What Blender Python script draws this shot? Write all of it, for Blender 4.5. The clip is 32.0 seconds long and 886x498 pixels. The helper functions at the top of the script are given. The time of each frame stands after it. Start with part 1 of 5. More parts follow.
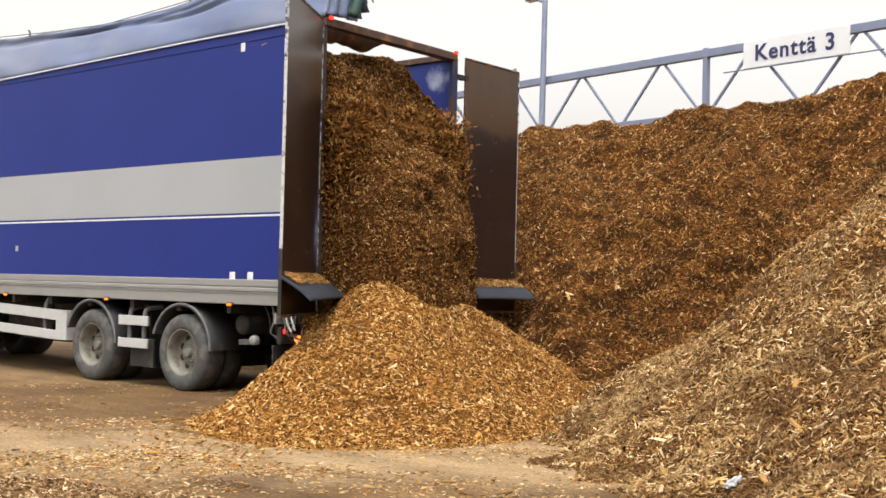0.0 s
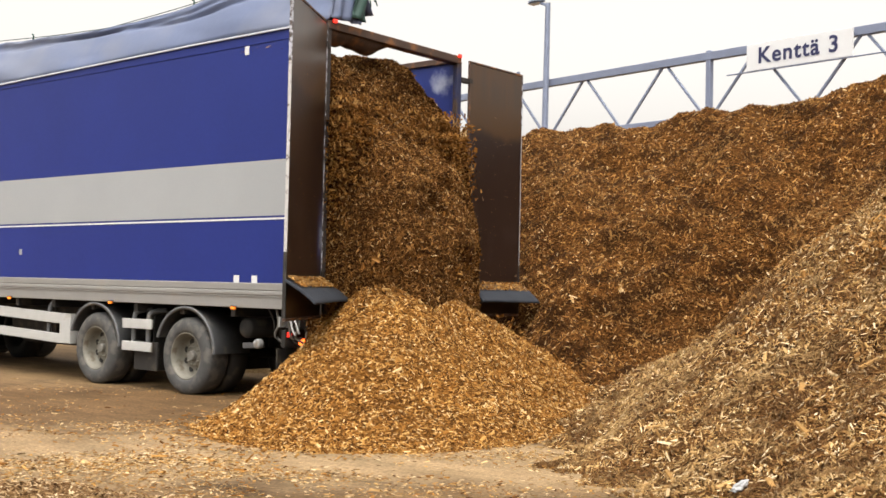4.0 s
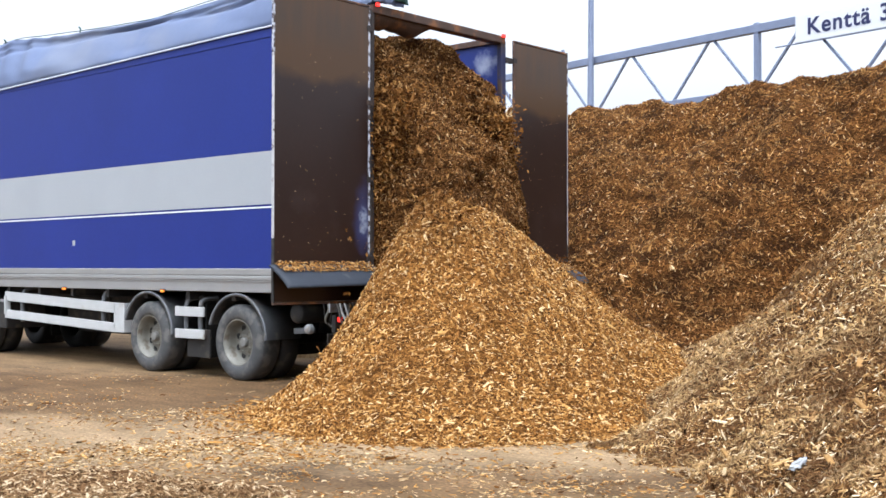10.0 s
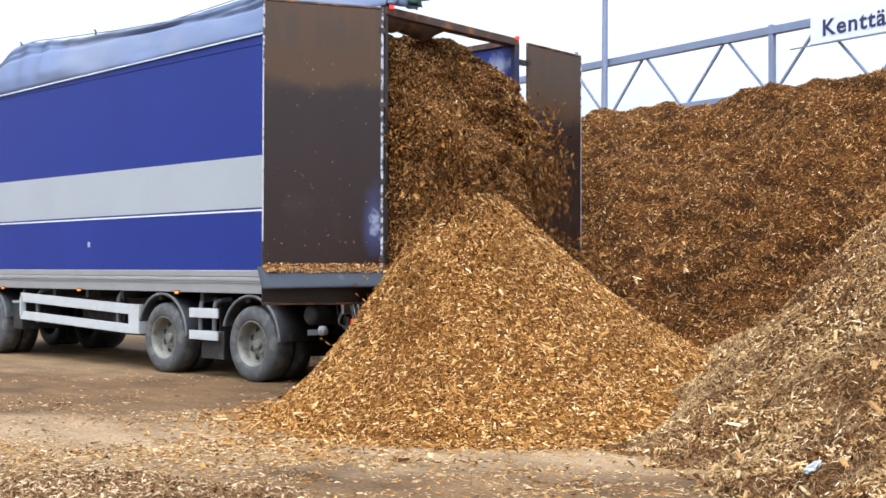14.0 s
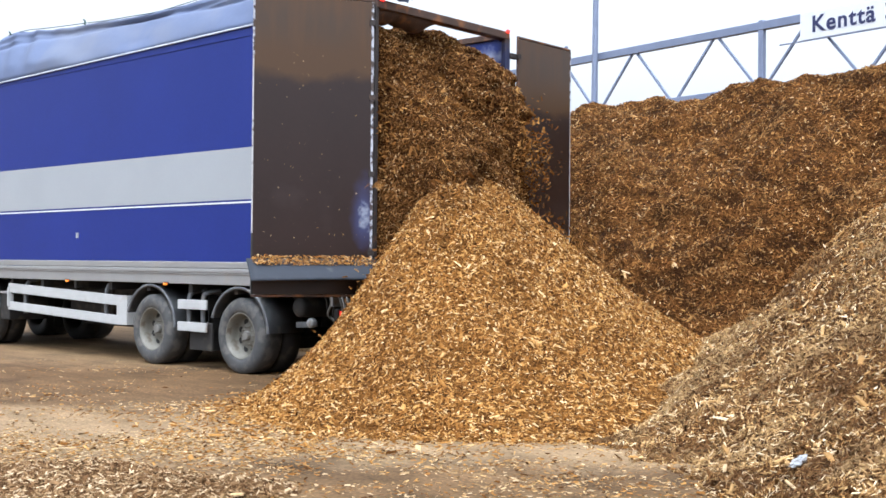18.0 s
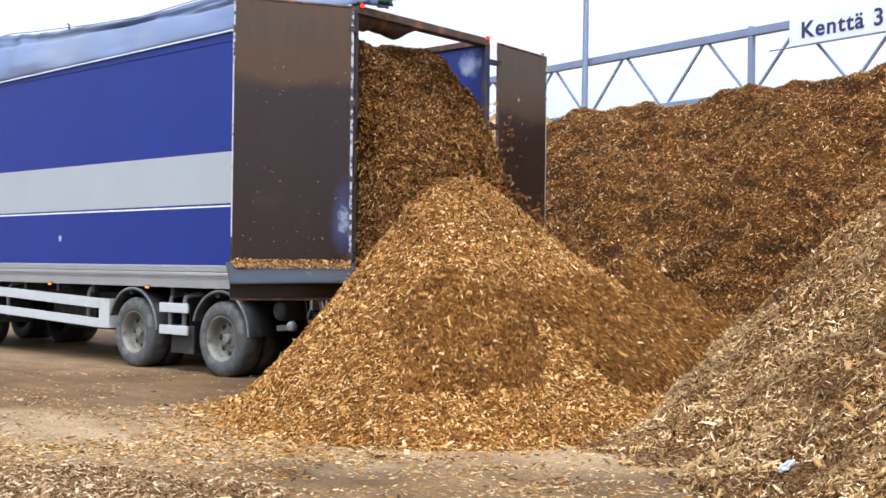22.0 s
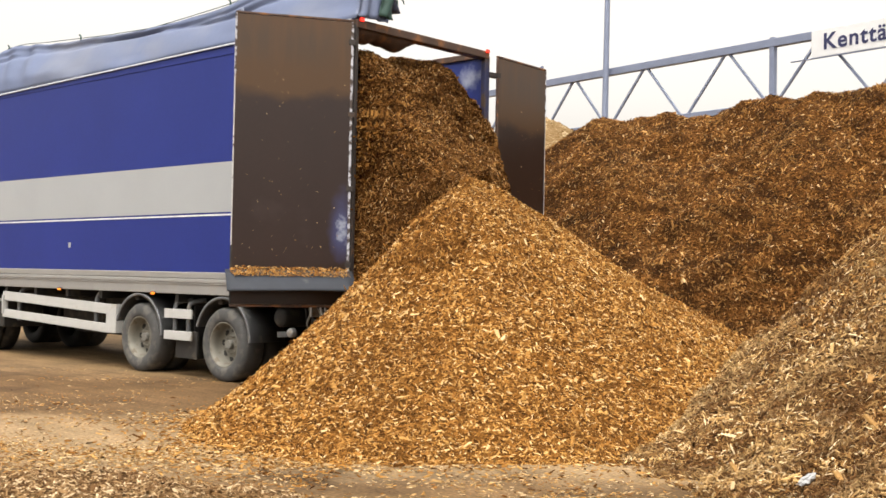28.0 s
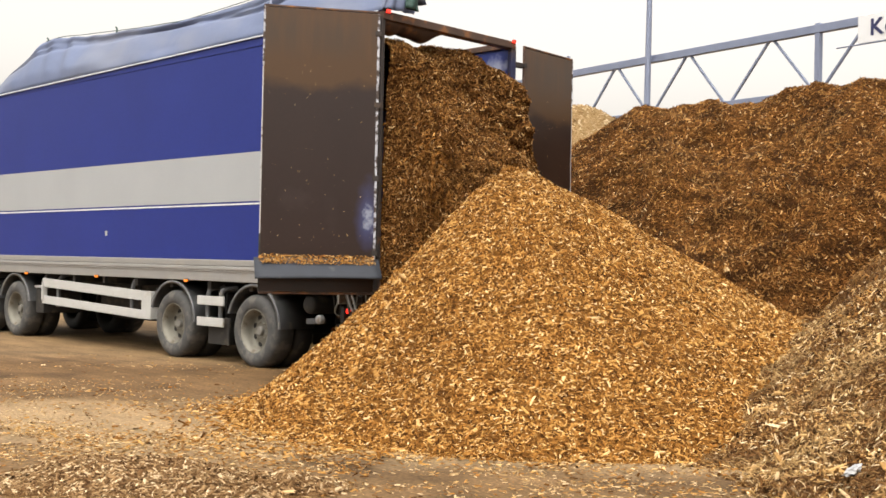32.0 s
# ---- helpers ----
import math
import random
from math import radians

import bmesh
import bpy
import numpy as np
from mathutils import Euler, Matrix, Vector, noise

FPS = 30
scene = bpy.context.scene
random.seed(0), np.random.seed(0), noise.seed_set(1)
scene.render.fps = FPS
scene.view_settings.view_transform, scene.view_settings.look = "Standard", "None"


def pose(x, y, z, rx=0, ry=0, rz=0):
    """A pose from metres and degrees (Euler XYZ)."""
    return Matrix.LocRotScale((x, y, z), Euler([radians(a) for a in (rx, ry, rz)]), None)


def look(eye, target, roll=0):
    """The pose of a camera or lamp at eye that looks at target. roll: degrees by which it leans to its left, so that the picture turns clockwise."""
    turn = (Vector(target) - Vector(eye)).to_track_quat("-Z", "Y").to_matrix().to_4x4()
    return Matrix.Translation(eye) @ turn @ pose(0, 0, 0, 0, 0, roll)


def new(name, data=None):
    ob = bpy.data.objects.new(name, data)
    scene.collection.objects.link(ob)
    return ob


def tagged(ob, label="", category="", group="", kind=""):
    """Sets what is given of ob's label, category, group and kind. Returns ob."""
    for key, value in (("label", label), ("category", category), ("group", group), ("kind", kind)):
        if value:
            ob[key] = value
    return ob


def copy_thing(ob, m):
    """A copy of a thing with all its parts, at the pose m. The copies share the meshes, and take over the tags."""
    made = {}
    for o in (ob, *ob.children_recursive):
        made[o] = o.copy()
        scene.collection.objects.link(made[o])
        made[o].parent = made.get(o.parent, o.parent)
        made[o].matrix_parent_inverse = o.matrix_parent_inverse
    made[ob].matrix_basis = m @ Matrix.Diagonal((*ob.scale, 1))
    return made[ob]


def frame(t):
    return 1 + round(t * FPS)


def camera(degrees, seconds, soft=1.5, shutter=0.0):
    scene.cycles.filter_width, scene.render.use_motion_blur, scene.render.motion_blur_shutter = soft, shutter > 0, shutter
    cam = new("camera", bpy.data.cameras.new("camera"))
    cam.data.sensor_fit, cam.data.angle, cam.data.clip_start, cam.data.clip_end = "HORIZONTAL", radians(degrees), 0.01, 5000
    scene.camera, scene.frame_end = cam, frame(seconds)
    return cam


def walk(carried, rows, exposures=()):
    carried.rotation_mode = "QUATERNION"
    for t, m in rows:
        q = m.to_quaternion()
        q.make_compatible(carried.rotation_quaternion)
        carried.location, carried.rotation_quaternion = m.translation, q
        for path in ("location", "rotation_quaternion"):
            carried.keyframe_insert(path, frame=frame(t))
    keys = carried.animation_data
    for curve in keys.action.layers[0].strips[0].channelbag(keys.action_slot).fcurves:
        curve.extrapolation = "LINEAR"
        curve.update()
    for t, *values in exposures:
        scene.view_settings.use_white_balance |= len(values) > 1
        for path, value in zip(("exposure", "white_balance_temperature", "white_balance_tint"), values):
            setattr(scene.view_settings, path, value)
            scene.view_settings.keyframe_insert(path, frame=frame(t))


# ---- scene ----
# The camera: held by hand on one spot, turning slightly.
cam = camera(43.2, 32.0, soft=1.6, shutter=0.4)
VIEW = [
    (0, 9.249, -9.034, 1.429, 39.17, 1.77, 1.33), (0.5, 9.251, -9.033, 1.431, 38.90, 2.00, 1.48), (1, 9.250, -9.033, 1.432, 38.89, 1.97, 1.16),
    (1.5, 9.249, -9.034, 1.433, 38.96, 2.27, 1.16), (2, 9.245, -9.038, 1.435, 38.34, 2.13, 1.23), (2.5, 9.236, -9.044, 1.436, 37.90, 2.18, 1.25),
    (4.5, 9.218, -9.049, 1.437, 39.69, 1.61, 1.11), (5, 9.208, -9.048, 1.440, 39.75, 0.92, 0.61), (5.5, 9.203, -9.047, 1.439, 40.36, 0.93, 0.51),
    (6, 9.202, -9.041, 1.440, 40.46, 0.95, 0.45), (6.5, 9.200, -9.037, 1.439, 40.51, 0.54, 0.20), (7, 9.198, -9.031, 1.443, 40.92, 0.31, 0.09),
    (7.5, 9.198, -9.027, 1.444, 41.25, 0.37, 0.13), (8, 9.197, -9.025, 1.445, 41.42, 0.49, -0.09), (8.5, 9.197, -9.026, 1.444, 41.31, 0.28, -0.20),
    (9, 9.198, -9.028, 1.446, 41.77, 0.50, -0.13), (9.5, 9.198, -9.031, 1.443, 41.58, 0.97, 0.01), (10, 9.199, -9.032, 1.441, 41.68, 0.94, 0.03),
    (10.5, 9.198, -9.032, 1.440, 41.59, 0.92, 0.14), (11, 9.198, -9.034, 1.440, 41.91, 0.92, -0.00), (11.5, 9.198, -9.037, 1.440, 41.92, 0.97, 0.16),
    (12, 9.198, -9.038, 1.441, 42.23, 0.92, 0.33), (12.5, 9.199, -9.035, 1.443, 42.08, 1.10, 0.22), (13, 9.200, -9.036, 1.441, 42.04, 0.92, -0.08),
    (13.5, 9.202, -9.036, 1.439, 42.39, 1.06, 0.11), (15.5, 9.204, -9.035, 1.438, 42.07, 0.79, 0.28), (16, 9.204, -9.037, 1.435, 41.90, 0.48, 0.29),
    (16.5, 9.206, -9.039, 1.434, 42.04, 0.05, 0.43), (17, 9.207, -9.037, 1.439, 42.13, 0.09, 0.55), (17.5, 9.207, -9.038, 1.440, 41.79, 0.44, 0.57),
    (18, 9.209, -9.042, 1.438, 41.82, 0.70, 0.48), (18.5, 9.210, -9.044, 1.438, 41.87, 0.74, 0.58), (19, 9.210, -9.047, 1.438, 41.97, 0.95, 0.61),
    (19.5, 9.210, -9.047, 1.437, 41.47, 1.22, 0.50), (20, 9.211, -9.049, 1.434, 41.74, 1.41, 0.56), (20.5, 9.211, -9.050, 1.434, 41.75, 1.15, 0.60),
    (21, 9.209, -9.046, 1.437, 41.84, 0.96, 0.73), (21.5, 9.212, -9.042, 1.437, 41.56, 0.85, 0.58), (22, 9.215, -9.040, 1.439, 41.32, 0.92, 0.65),
    (22.5, 9.215, -9.042, 1.439, 41.22, 1.01, 0.58), (23, 9.214, -9.044, 1.440, 41.24, 1.19, 0.72), (23.5, 9.216, -9.044, 1.440, 41.22, 1.23, 0.69),
    (24, 9.216, -9.046, 1.440, 41.22, 1.19, 0.53), (24.5, 9.218, -9.048, 1.440, 41.18, 1.18, 0.59), (25, 9.217, -9.053, 1.440, 41.40, 1.44, 0.61),
    (25.5, 9.217, -9.056, 1.437, 41.80, 1.65, 0.80), (27.5, 9.215, -9.053, 1.440, 42.19, 1.34, 0.93), (28, 9.213, -9.054, 1.440, 42.28, 1.37, 1.11),
    (28.5, 9.212, -9.056, 1.439, 42.48, 1.36, 0.88), (29, 9.213, -9.056, 1.439, 42.82, 1.43, 0.81), (29.5, 9.211, -9.057, 1.438, 43.16, 1.28, 0.98),
    (30, 9.208, -9.059, 1.438, 43.35, 1.11, 0.91), (30.5, 9.206, -9.065, 1.438, 43.69, 1.25, 0.85), (31, 9.208, -9.069, 1.439, 43.81, 1.32, 0.86),
    (31.5, 9.211, -9.072, 1.440, 44.32, 0.93, 0.97), (32, 9.208, -9.076, 1.443, 44.31, 0.72, 1.19),
]
walk(cam, [(t, pose(x, y, z, 90 + pitch, 0, yaw) @ pose(0, 0, 0, 0, 0, roll)) for t, x, y, z, yaw, pitch, roll in VIEW],
     exposures=[(0, 1.13, 6850, 11), (6, 1.18, 7100, 11), (7.5, 1.26, 6450, 10), (11, 1.33, 5700, 10), (22, 1.31, 5700, 10), (24, 1.3, 5850, 10), (25.5, 1.28, 6200, 10), (27.5, 1.23, 7100, 11), (32, 1.19, 7150, 11)])

# Light: a bright overcast sky with a very soft high sun.
SUN_UP, SUN_TURN = 66.0, 150.0
world = bpy.data.worlds.new("overcast")
scene.world = world
world.use_nodes = True
wn, wl = world.node_tree.nodes, world.node_tree.links
sky = wn.new("ShaderNodeTexSky")
sky.sky_type, sky.sun_disc = "NISHITA", False
sky.sun_elevation, sky.sun_rotation = radians(SUN_UP), radians(SUN_TURN)
sky.air_density, sky.dust_density, sky.ozone_density = 1.0, 6.0, 0.6
grey = wn.new("ShaderNodeHueSaturation")
grey.inputs["Saturation"].default_value = 0.05
wl.new(sky.outputs[0], grey.inputs["Color"])
wl.new(grey.outputs[0], wn["Background"].inputs["Color"])
wn["Background"].inputs["Strength"].default_value = 0.15
sun_data = bpy.data.lights.new("sun", "SUN")
sun_data.energy, sun_data.angle, sun_data.color = 0.65, radians(40), (1.0, 0.96, 0.9)
sun = new("sun", sun_data)
sun.matrix_world = look((5.0, -8.7, 22.5), (0, 0, 0))

# ---------------------------------------------------------------- materials


def material(name, color, rough=0.7, metal=0.0, vary=0.15, scale=6.0, bump=0.2, fine=60.0, dirt=None, dirt_at=0.55, dirt_scale=2.0, coat=0.0):
    """A surface with two scales of variation, optional dirt blotches and fine relief."""
    m = bpy.data.materials.new(name)
    m.use_nodes = True
    n, l = m.node_tree.nodes, m.node_tree.links
    b = n["Principled BSDF"]
    b.inputs["Roughness"].default_value, b.inputs["Metallic"].default_value = rough, metal
    b.inputs["Coat Weight"].default_value = coat
    tc = n.new("ShaderNodeTexCoord")
    big, small = n.new("ShaderNodeTexNoise"), n.new("ShaderNodeTexNoise")
    big.inputs["Scale"].default_value, small.inputs["Scale"].default_value = scale, fine
    big.inputs["Detail"].default_value, small.inputs["Detail"].default_value = 4, 3
    for k in (big, small):
        l.new(tc.outputs["Object"], k.inputs["Vector"])
    r = n.new("ShaderNodeValToRGB")
    r.color_ramp.elements[0].position, r.color_ramp.elements[1].position = 0.3, 0.7
    r.color_ramp.elements[0].color = (*[c * (1 - vary) for c in color], 1)
    r.color_ramp.elements[1].color = (*[min(1, c * (1 + vary)) for c in color], 1)
    mixed = n.new("ShaderNodeMath")
    mixed.operation = "MULTIPLY_ADD"
    mixed.inputs[1].default_value, mixed.inputs[2].default_value = 0.35, 0.0
    l.new(small.outputs["Fac"], mixed.inputs[0])
    add = n.new("ShaderNodeMath")
    add.operation = "MULTIPLY_ADD"
    add.inputs[1].default_value = 0.65
    l.new(big.outputs["Fac"], add.inputs[0])
    l.new(mixed.outputs[0], add.inputs[2])
    l.new(add.outputs[0], r.inputs["Fac"])
    out = r.outputs["Color"]
    if dirt:
        d = n.new("ShaderNodeTexNoise")
        d.inputs["Scale"].default_value, d.inputs["Detail"].default_value = dirt_scale, 6
        l.new(tc.outputs["Object"], d.inputs["Vector"])
        dr = n.new("ShaderNodeValToRGB")
        dr.color_ramp.elements[0].position, dr.color_ramp.elements[1].position = dirt_at, dirt_at + 0.12
        l.new(d.outputs["Fac"], dr.inputs["Fac"])
        mix = n.new("ShaderNodeMix")
        mix.data_type = "RGBA"
        l.new(dr.outputs["Color"], mix.inputs["Factor"])
        l.new(out, mix.inputs["A"])
        mix.inputs["B"].default_value = (*dirt, 1)
        out = mix.outputs["Result"]
    l.new(out, b.inputs["Base Color"])
    if bump:
        bp = n.new("ShaderNodeBump")
        bp.inputs["Strength"].default_value, bp.inputs["Distance"].default_value = bump, 0.01
        l.new(add.outputs[0], bp.inputs["Height"])
        l.new(bp.outputs["Normal"], b.inputs["Normal"])
    return m


def chip_material(name, colors, rough=0.9, patch=0.35, patch_color=(0.06, 0.03, 0.012), bed=False, patch_size=1.1, pale=None, pale_at=0.55, edge=(0.45, 0.7), drawn=(1.0, 1.0, 1.0)):
    """Wood chips: every piece takes a tone of its own; dark patches run through the heap."""
    m = bpy.data.materials.new(name)
    m.use_nodes = True
    n, l = m.node_tree.nodes, m.node_tree.links
    b = n["Principled BSDF"]
    b.inputs["Roughness"].default_value = rough
    b.inputs["Specular IOR Level"].default_value = 0.06
    geo, tc = n.new("ShaderNodeNewGeometry"), n.new("ShaderNodeTexCoord")
    r = n.new("ShaderNodeValToRGB")
    r.color_ramp.interpolation = "LINEAR"
    while len(r.color_ramp.elements) < len(colors):
        r.color_ramp.elements.new(0.5)
    for i, (p, c) in enumerate(colors):
        r.color_ramp.elements[i].position, r.color_ramp.elements[i].color = p, (*c, 1)
    if bed:
        # the finer stuff between the loose chips: small flat cells, each with its own tone
        warp = n.new("ShaderNodeTexNoise")
        warp.inputs["Scale"].default_value = 18
        l.new(tc.outputs["Object"], warp.inputs["Vector"])
        bent = n.new("ShaderNodeVectorMath")
        bent.operation = "MULTIPLY_ADD"
        bent.inputs[1].default_value = (0.07, 0.07, 0.07)
        l.new(warp.outputs["Color"], bent.inputs[0])
        l.new(tc.outputs["Object"], bent.inputs[2])
        flat = n.new("ShaderNodeMapping")
        flat.inputs["Rotation"].default_value = (0.3, 0.2, 0.7)
        flat.inputs["Scale"].default_value = (1.0, 2.1, 2.6)
        l.new(bent.outputs[0], flat.inputs["Vector"])
        cells = n.new("ShaderNodeTexVoronoi")
        cells.inputs["Scale"].default_value = 24
        l.new(flat.outputs[0], cells.inputs["Vector"])
        tone = n.new("ShaderNodeSeparateColor")
        l.new(cells.outputs["Color"], tone.inputs["Color"])
        # only the darker tones, painting in the shade of the gaps between chips
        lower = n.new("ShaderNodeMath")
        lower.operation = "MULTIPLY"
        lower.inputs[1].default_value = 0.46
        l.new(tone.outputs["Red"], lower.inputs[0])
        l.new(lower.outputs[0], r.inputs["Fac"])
    else:
        l.new(geo.outputs["Random Per Island"], r.inputs["Fac"])
    patches, grain = n.new("ShaderNodeTexNoise"), n.new("ShaderNodeTexNoise")
    patches.inputs["Scale"].default_value, patches.inputs["Detail"].default_value = patch_size, 6
    grain.inputs["Scale"].default_value, grain.inputs["Detail"].default_value = 55, 3
    along = n.new("ShaderNodeMapping")
    along.inputs["Rotation"].default_value = (0, 0, radians(-39))
    along.inputs["Scale"].default_value = drawn
    l.new(tc.outputs["Object"], along.inputs["Vector"])
    l.new(along.outputs[0], patches.inputs["Vector"])
    l.new(tc.outputs["Object"], grain.inputs["Vector"])
    pr = n.new("ShaderNodeMapRange")
    pr.inputs["From Min"].default_value, pr.inputs["From Max"].default_value = edge
    pr.inputs["To Max"].default_value = patch
    l.new(patches.outputs["Fac"], pr.inputs["Value"])
    mix = n.new("ShaderNodeMix")
    mix.data_type = "RGBA"
    l.new(pr.outputs["Result"], mix.inputs["Factor"])
    l.new(r.outputs["Color"], mix.inputs["A"])
    mix.inputs["B"].default_value = (*patch_color, 1)
    if pale:
        # drier, bleached stretches of the heap
        dry = n.new("ShaderNodeTexNoise")
        dry.inputs["Scale"].default_value, dry.inputs["Detail"].default_value, dry.inputs["Roughness"].default_value = 0.8, 7, 0.62
        l.new(along.outputs[0], dry.inputs["Vector"])
        dm = n.new("ShaderNodeMapRange")
        dm.inputs["From Min"].default_value, dm.inputs["From Max"].default_value, dm.inputs["To Max"].default_value = pale_at - 0.06, pale_at + 0.08, 0.5
        l.new(dry.outputs["Fac"], dm.inputs["Value"])
        patched = mix
        mix = n.new("ShaderNodeMix")
        mix.data_type = "RGBA"
        l.new(dm.outputs["Result"], mix.inputs["Factor"])
        l.new(patched.outputs["Result"], mix.inputs["A"])
        mix.inputs["B"].default_value = (*pale, 1)
    gr = n.new("ShaderNodeMapRange")
    gr.inputs["To Min"].default_value, gr.inputs["To Max"].default_value = 0.65, 1.35
    l.new(grain.outputs["Fac"], gr.inputs["Value"])
    mul = n.new("ShaderNodeVectorMath")
    mul.operation = "SCALE"
    l.new(mix.outputs["Result"], mul.inputs[0])
    l.new(gr.outputs["Result"], mul.inputs["Scale"])
    l.new(mul.outputs[0], b.inputs["Base Color"])
    bp = n.new("ShaderNodeBump")
    bp.inputs["Strength"].default_value, bp.inputs["Distance"].default_value = (1.0, 0.03) if bed else (0.5, 0.006)
    l.new(cells.outputs["Distance"] if bed else grain.outputs["Fac"], bp.inputs["Height"])
    l.new(bp.outputs["Normal"], b.inputs["Normal"])
    return m


def glow(name, color, strength):
    m = bpy.data.materials.new(name)
    m.use_nodes = True
    b = m.node_tree.nodes["Principled BSDF"]
    b.inputs["Base Color"].default_value = (*color, 1)
    b.inputs["Emission Color"].default_value = (*color, 1)
    b.inputs["Emission Strength"].default_value = strength
    b.inputs["Roughness"].default_value = 0.2
    return m


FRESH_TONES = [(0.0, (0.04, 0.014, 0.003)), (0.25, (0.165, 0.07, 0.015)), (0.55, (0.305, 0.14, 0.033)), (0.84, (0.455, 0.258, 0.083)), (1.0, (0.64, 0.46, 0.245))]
# load chips: fresh tones darkened, so the trailer's shade is in the colour
SHADED_TONES = [(0.0, (0.018, 0.007, 0.002)), (0.3, (0.092, 0.038, 0.01)), (0.65, (0.2, 0.092, 0.025)), (0.92, (0.34, 0.184, 0.06)), (1.0, (0.54, 0.38, 0.2))]
MIXED_TONES = [(p, tuple(0.1 * a + 0.9 * b for a, b in zip(c, d))) for (p, c), (_, d) in zip(SHADED_TONES, FRESH_TONES)]
BROWN_TONES = [(0.0, (0.02, 0.007, 0.002)), (0.33, (0.125, 0.051, 0.013)), (0.68, (0.28, 0.135, 0.038)), (0.9, (0.43, 0.24, 0.08)), (1.0, (0.66, 0.48, 0.27))]
AGED_TONES = [(0.0, (0.022, 0.009, 0.003)), (0.33, (0.15, 0.07, 0.023)), (0.62, (0.31, 0.175, 0.064)), (0.84, (0.47, 0.305, 0.13)), (1.0, (0.8, 0.65, 0.43))]
LITTER_TONES = [(0.0, (0.07, 0.034, 0.014)), (0.35, (0.17, 0.095, 0.042)), (0.75, (0.3, 0.195, 0.1)), (1.0, (0.58, 0.45, 0.29))]
PALE_TONES = [(0.0, (0.2, 0.12, 0.05)), (0.5, (0.36, 0.25, 0.13)), (1.0, (0.56, 0.44, 0.28))]
FRESH = chip_material("fresh_chips", FRESH_TONES, patch=0.3, patch_color=(0.11, 0.045, 0.011))
SHADED = chip_material("shaded_chips", SHADED_TONES, patch=0.45, patch_color=(0.05, 0.021, 0.006))
MIXED = chip_material("mixed_chips", MIXED_TONES, patch=0.3, patch_color=(0.1, 0.042, 0.011))
# the brown mound's dark patches paint in shade among its lumps
BROWN = chip_material("brown_chips", BROWN_TONES, patch=0.5, patch_color=(0.045, 0.018, 0.005), patch_size=3.0, edge=(0.45, 0.62), pale=(0.3, 0.17, 0.062), pale_at=0.56, drawn=(0.75, 1.2, 1.3))
AGED = chip_material("aged_chips", AGED_TONES, patch=0.8, patch_color=(0.08, 0.038, 0.015), patch_size=2.0, edge=(0.47, 0.6), pale=(0.44, 0.295, 0.138), pale_at=0.53)
SHRED = chip_material("split_shreds", [(0.0, (0.1, 0.05, 0.02)), (0.35, (0.24, 0.14, 0.055)), (0.75, (0.42, 0.28, 0.13)), (1.0, (0.75, 0.62, 0.42))], patch=0.3, patch_color=(0.11, 0.055, 0.02))
LITTER = chip_material("litter_chips", LITTER_TONES, patch=0.3, patch_color=(0.1, 0.055, 0.022))
PALE = chip_material("pale_chips", PALE_TONES, patch=0.1)
# beds: same tones, most with darker patches, as painted shade between the chips
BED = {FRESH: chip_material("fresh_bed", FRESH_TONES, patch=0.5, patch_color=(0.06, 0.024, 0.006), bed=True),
       SHADED: chip_material("shaded_bed", SHADED_TONES, patch=0.6, patch_color=(0.03, 0.012, 0.004), bed=True),
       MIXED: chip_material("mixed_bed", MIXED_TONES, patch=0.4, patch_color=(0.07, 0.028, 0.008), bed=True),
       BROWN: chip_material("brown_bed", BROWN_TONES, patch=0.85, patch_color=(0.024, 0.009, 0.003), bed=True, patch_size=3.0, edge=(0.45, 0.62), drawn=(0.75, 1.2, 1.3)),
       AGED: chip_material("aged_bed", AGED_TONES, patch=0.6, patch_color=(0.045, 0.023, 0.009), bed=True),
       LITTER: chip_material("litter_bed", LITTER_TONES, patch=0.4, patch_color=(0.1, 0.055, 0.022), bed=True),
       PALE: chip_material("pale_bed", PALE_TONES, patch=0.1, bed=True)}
BLUE = material("blue_paint", (0.0115, 0.024, 0.165), 0.5, vary=0.1, scale=0.8, bump=0.02, fine=25)
BLUE.node_tree.nodes["Principled BSDF"].inputs["Specular IOR Level"].default_value = 0.25
BLUE_IN = material("worn_blue_lining", (0.011, 0.026, 0.16), 0.5, vary=0.25, scale=3, dirt=(0.36, 0.4, 0.5), dirt_at=0.62, dirt_scale=1.4)
DARK_BLUE = material("worn_dark_blue_frame", (0.012, 0.016, 0.06), 0.55, vary=0.3, scale=4, dirt=(0.05, 0.03, 0.022), dirt_at=0.5, dirt_scale=4)
BAND = material("grey_band", (0.3, 0.32, 0.335), 0.45, vary=0.05, scale=1.0, bump=0.02)
WHITE = material("white_paint", (0.6, 0.62, 0.63), 0.5, vary=0.08, dirt=(0.35, 0.33, 0.3), dirt_at=0.66)
TRIM = material("bluish_white_trim", (0.5, 0.54, 0.62), 0.5, vary=0.06)
GUARD = material("white_guard", (0.4, 0.41, 0.405), 0.5, vary=0.08, dirt=(0.3, 0.27, 0.22), dirt_at=0.62, dirt_scale=4)
ALU = material("aluminium_rail", (0.29, 0.29, 0.285), 0.45, 0.35, vary=0.1, scale=2, dirt=(0.3, 0.28, 0.25), dirt_at=0.6)
TARP = material("tarpaulin", (0.095, 0.125, 0.215), 0.6, vary=0.08, scale=1.2, bump=0.15, fine=14, dirt=(0.13, 0.152, 0.215), dirt_at=0.5, dirt_scale=0.5)
TARP_DARK = material("tarpaulin_lining", (0.02, 0.06, 0.05), 0.6, vary=0.3)
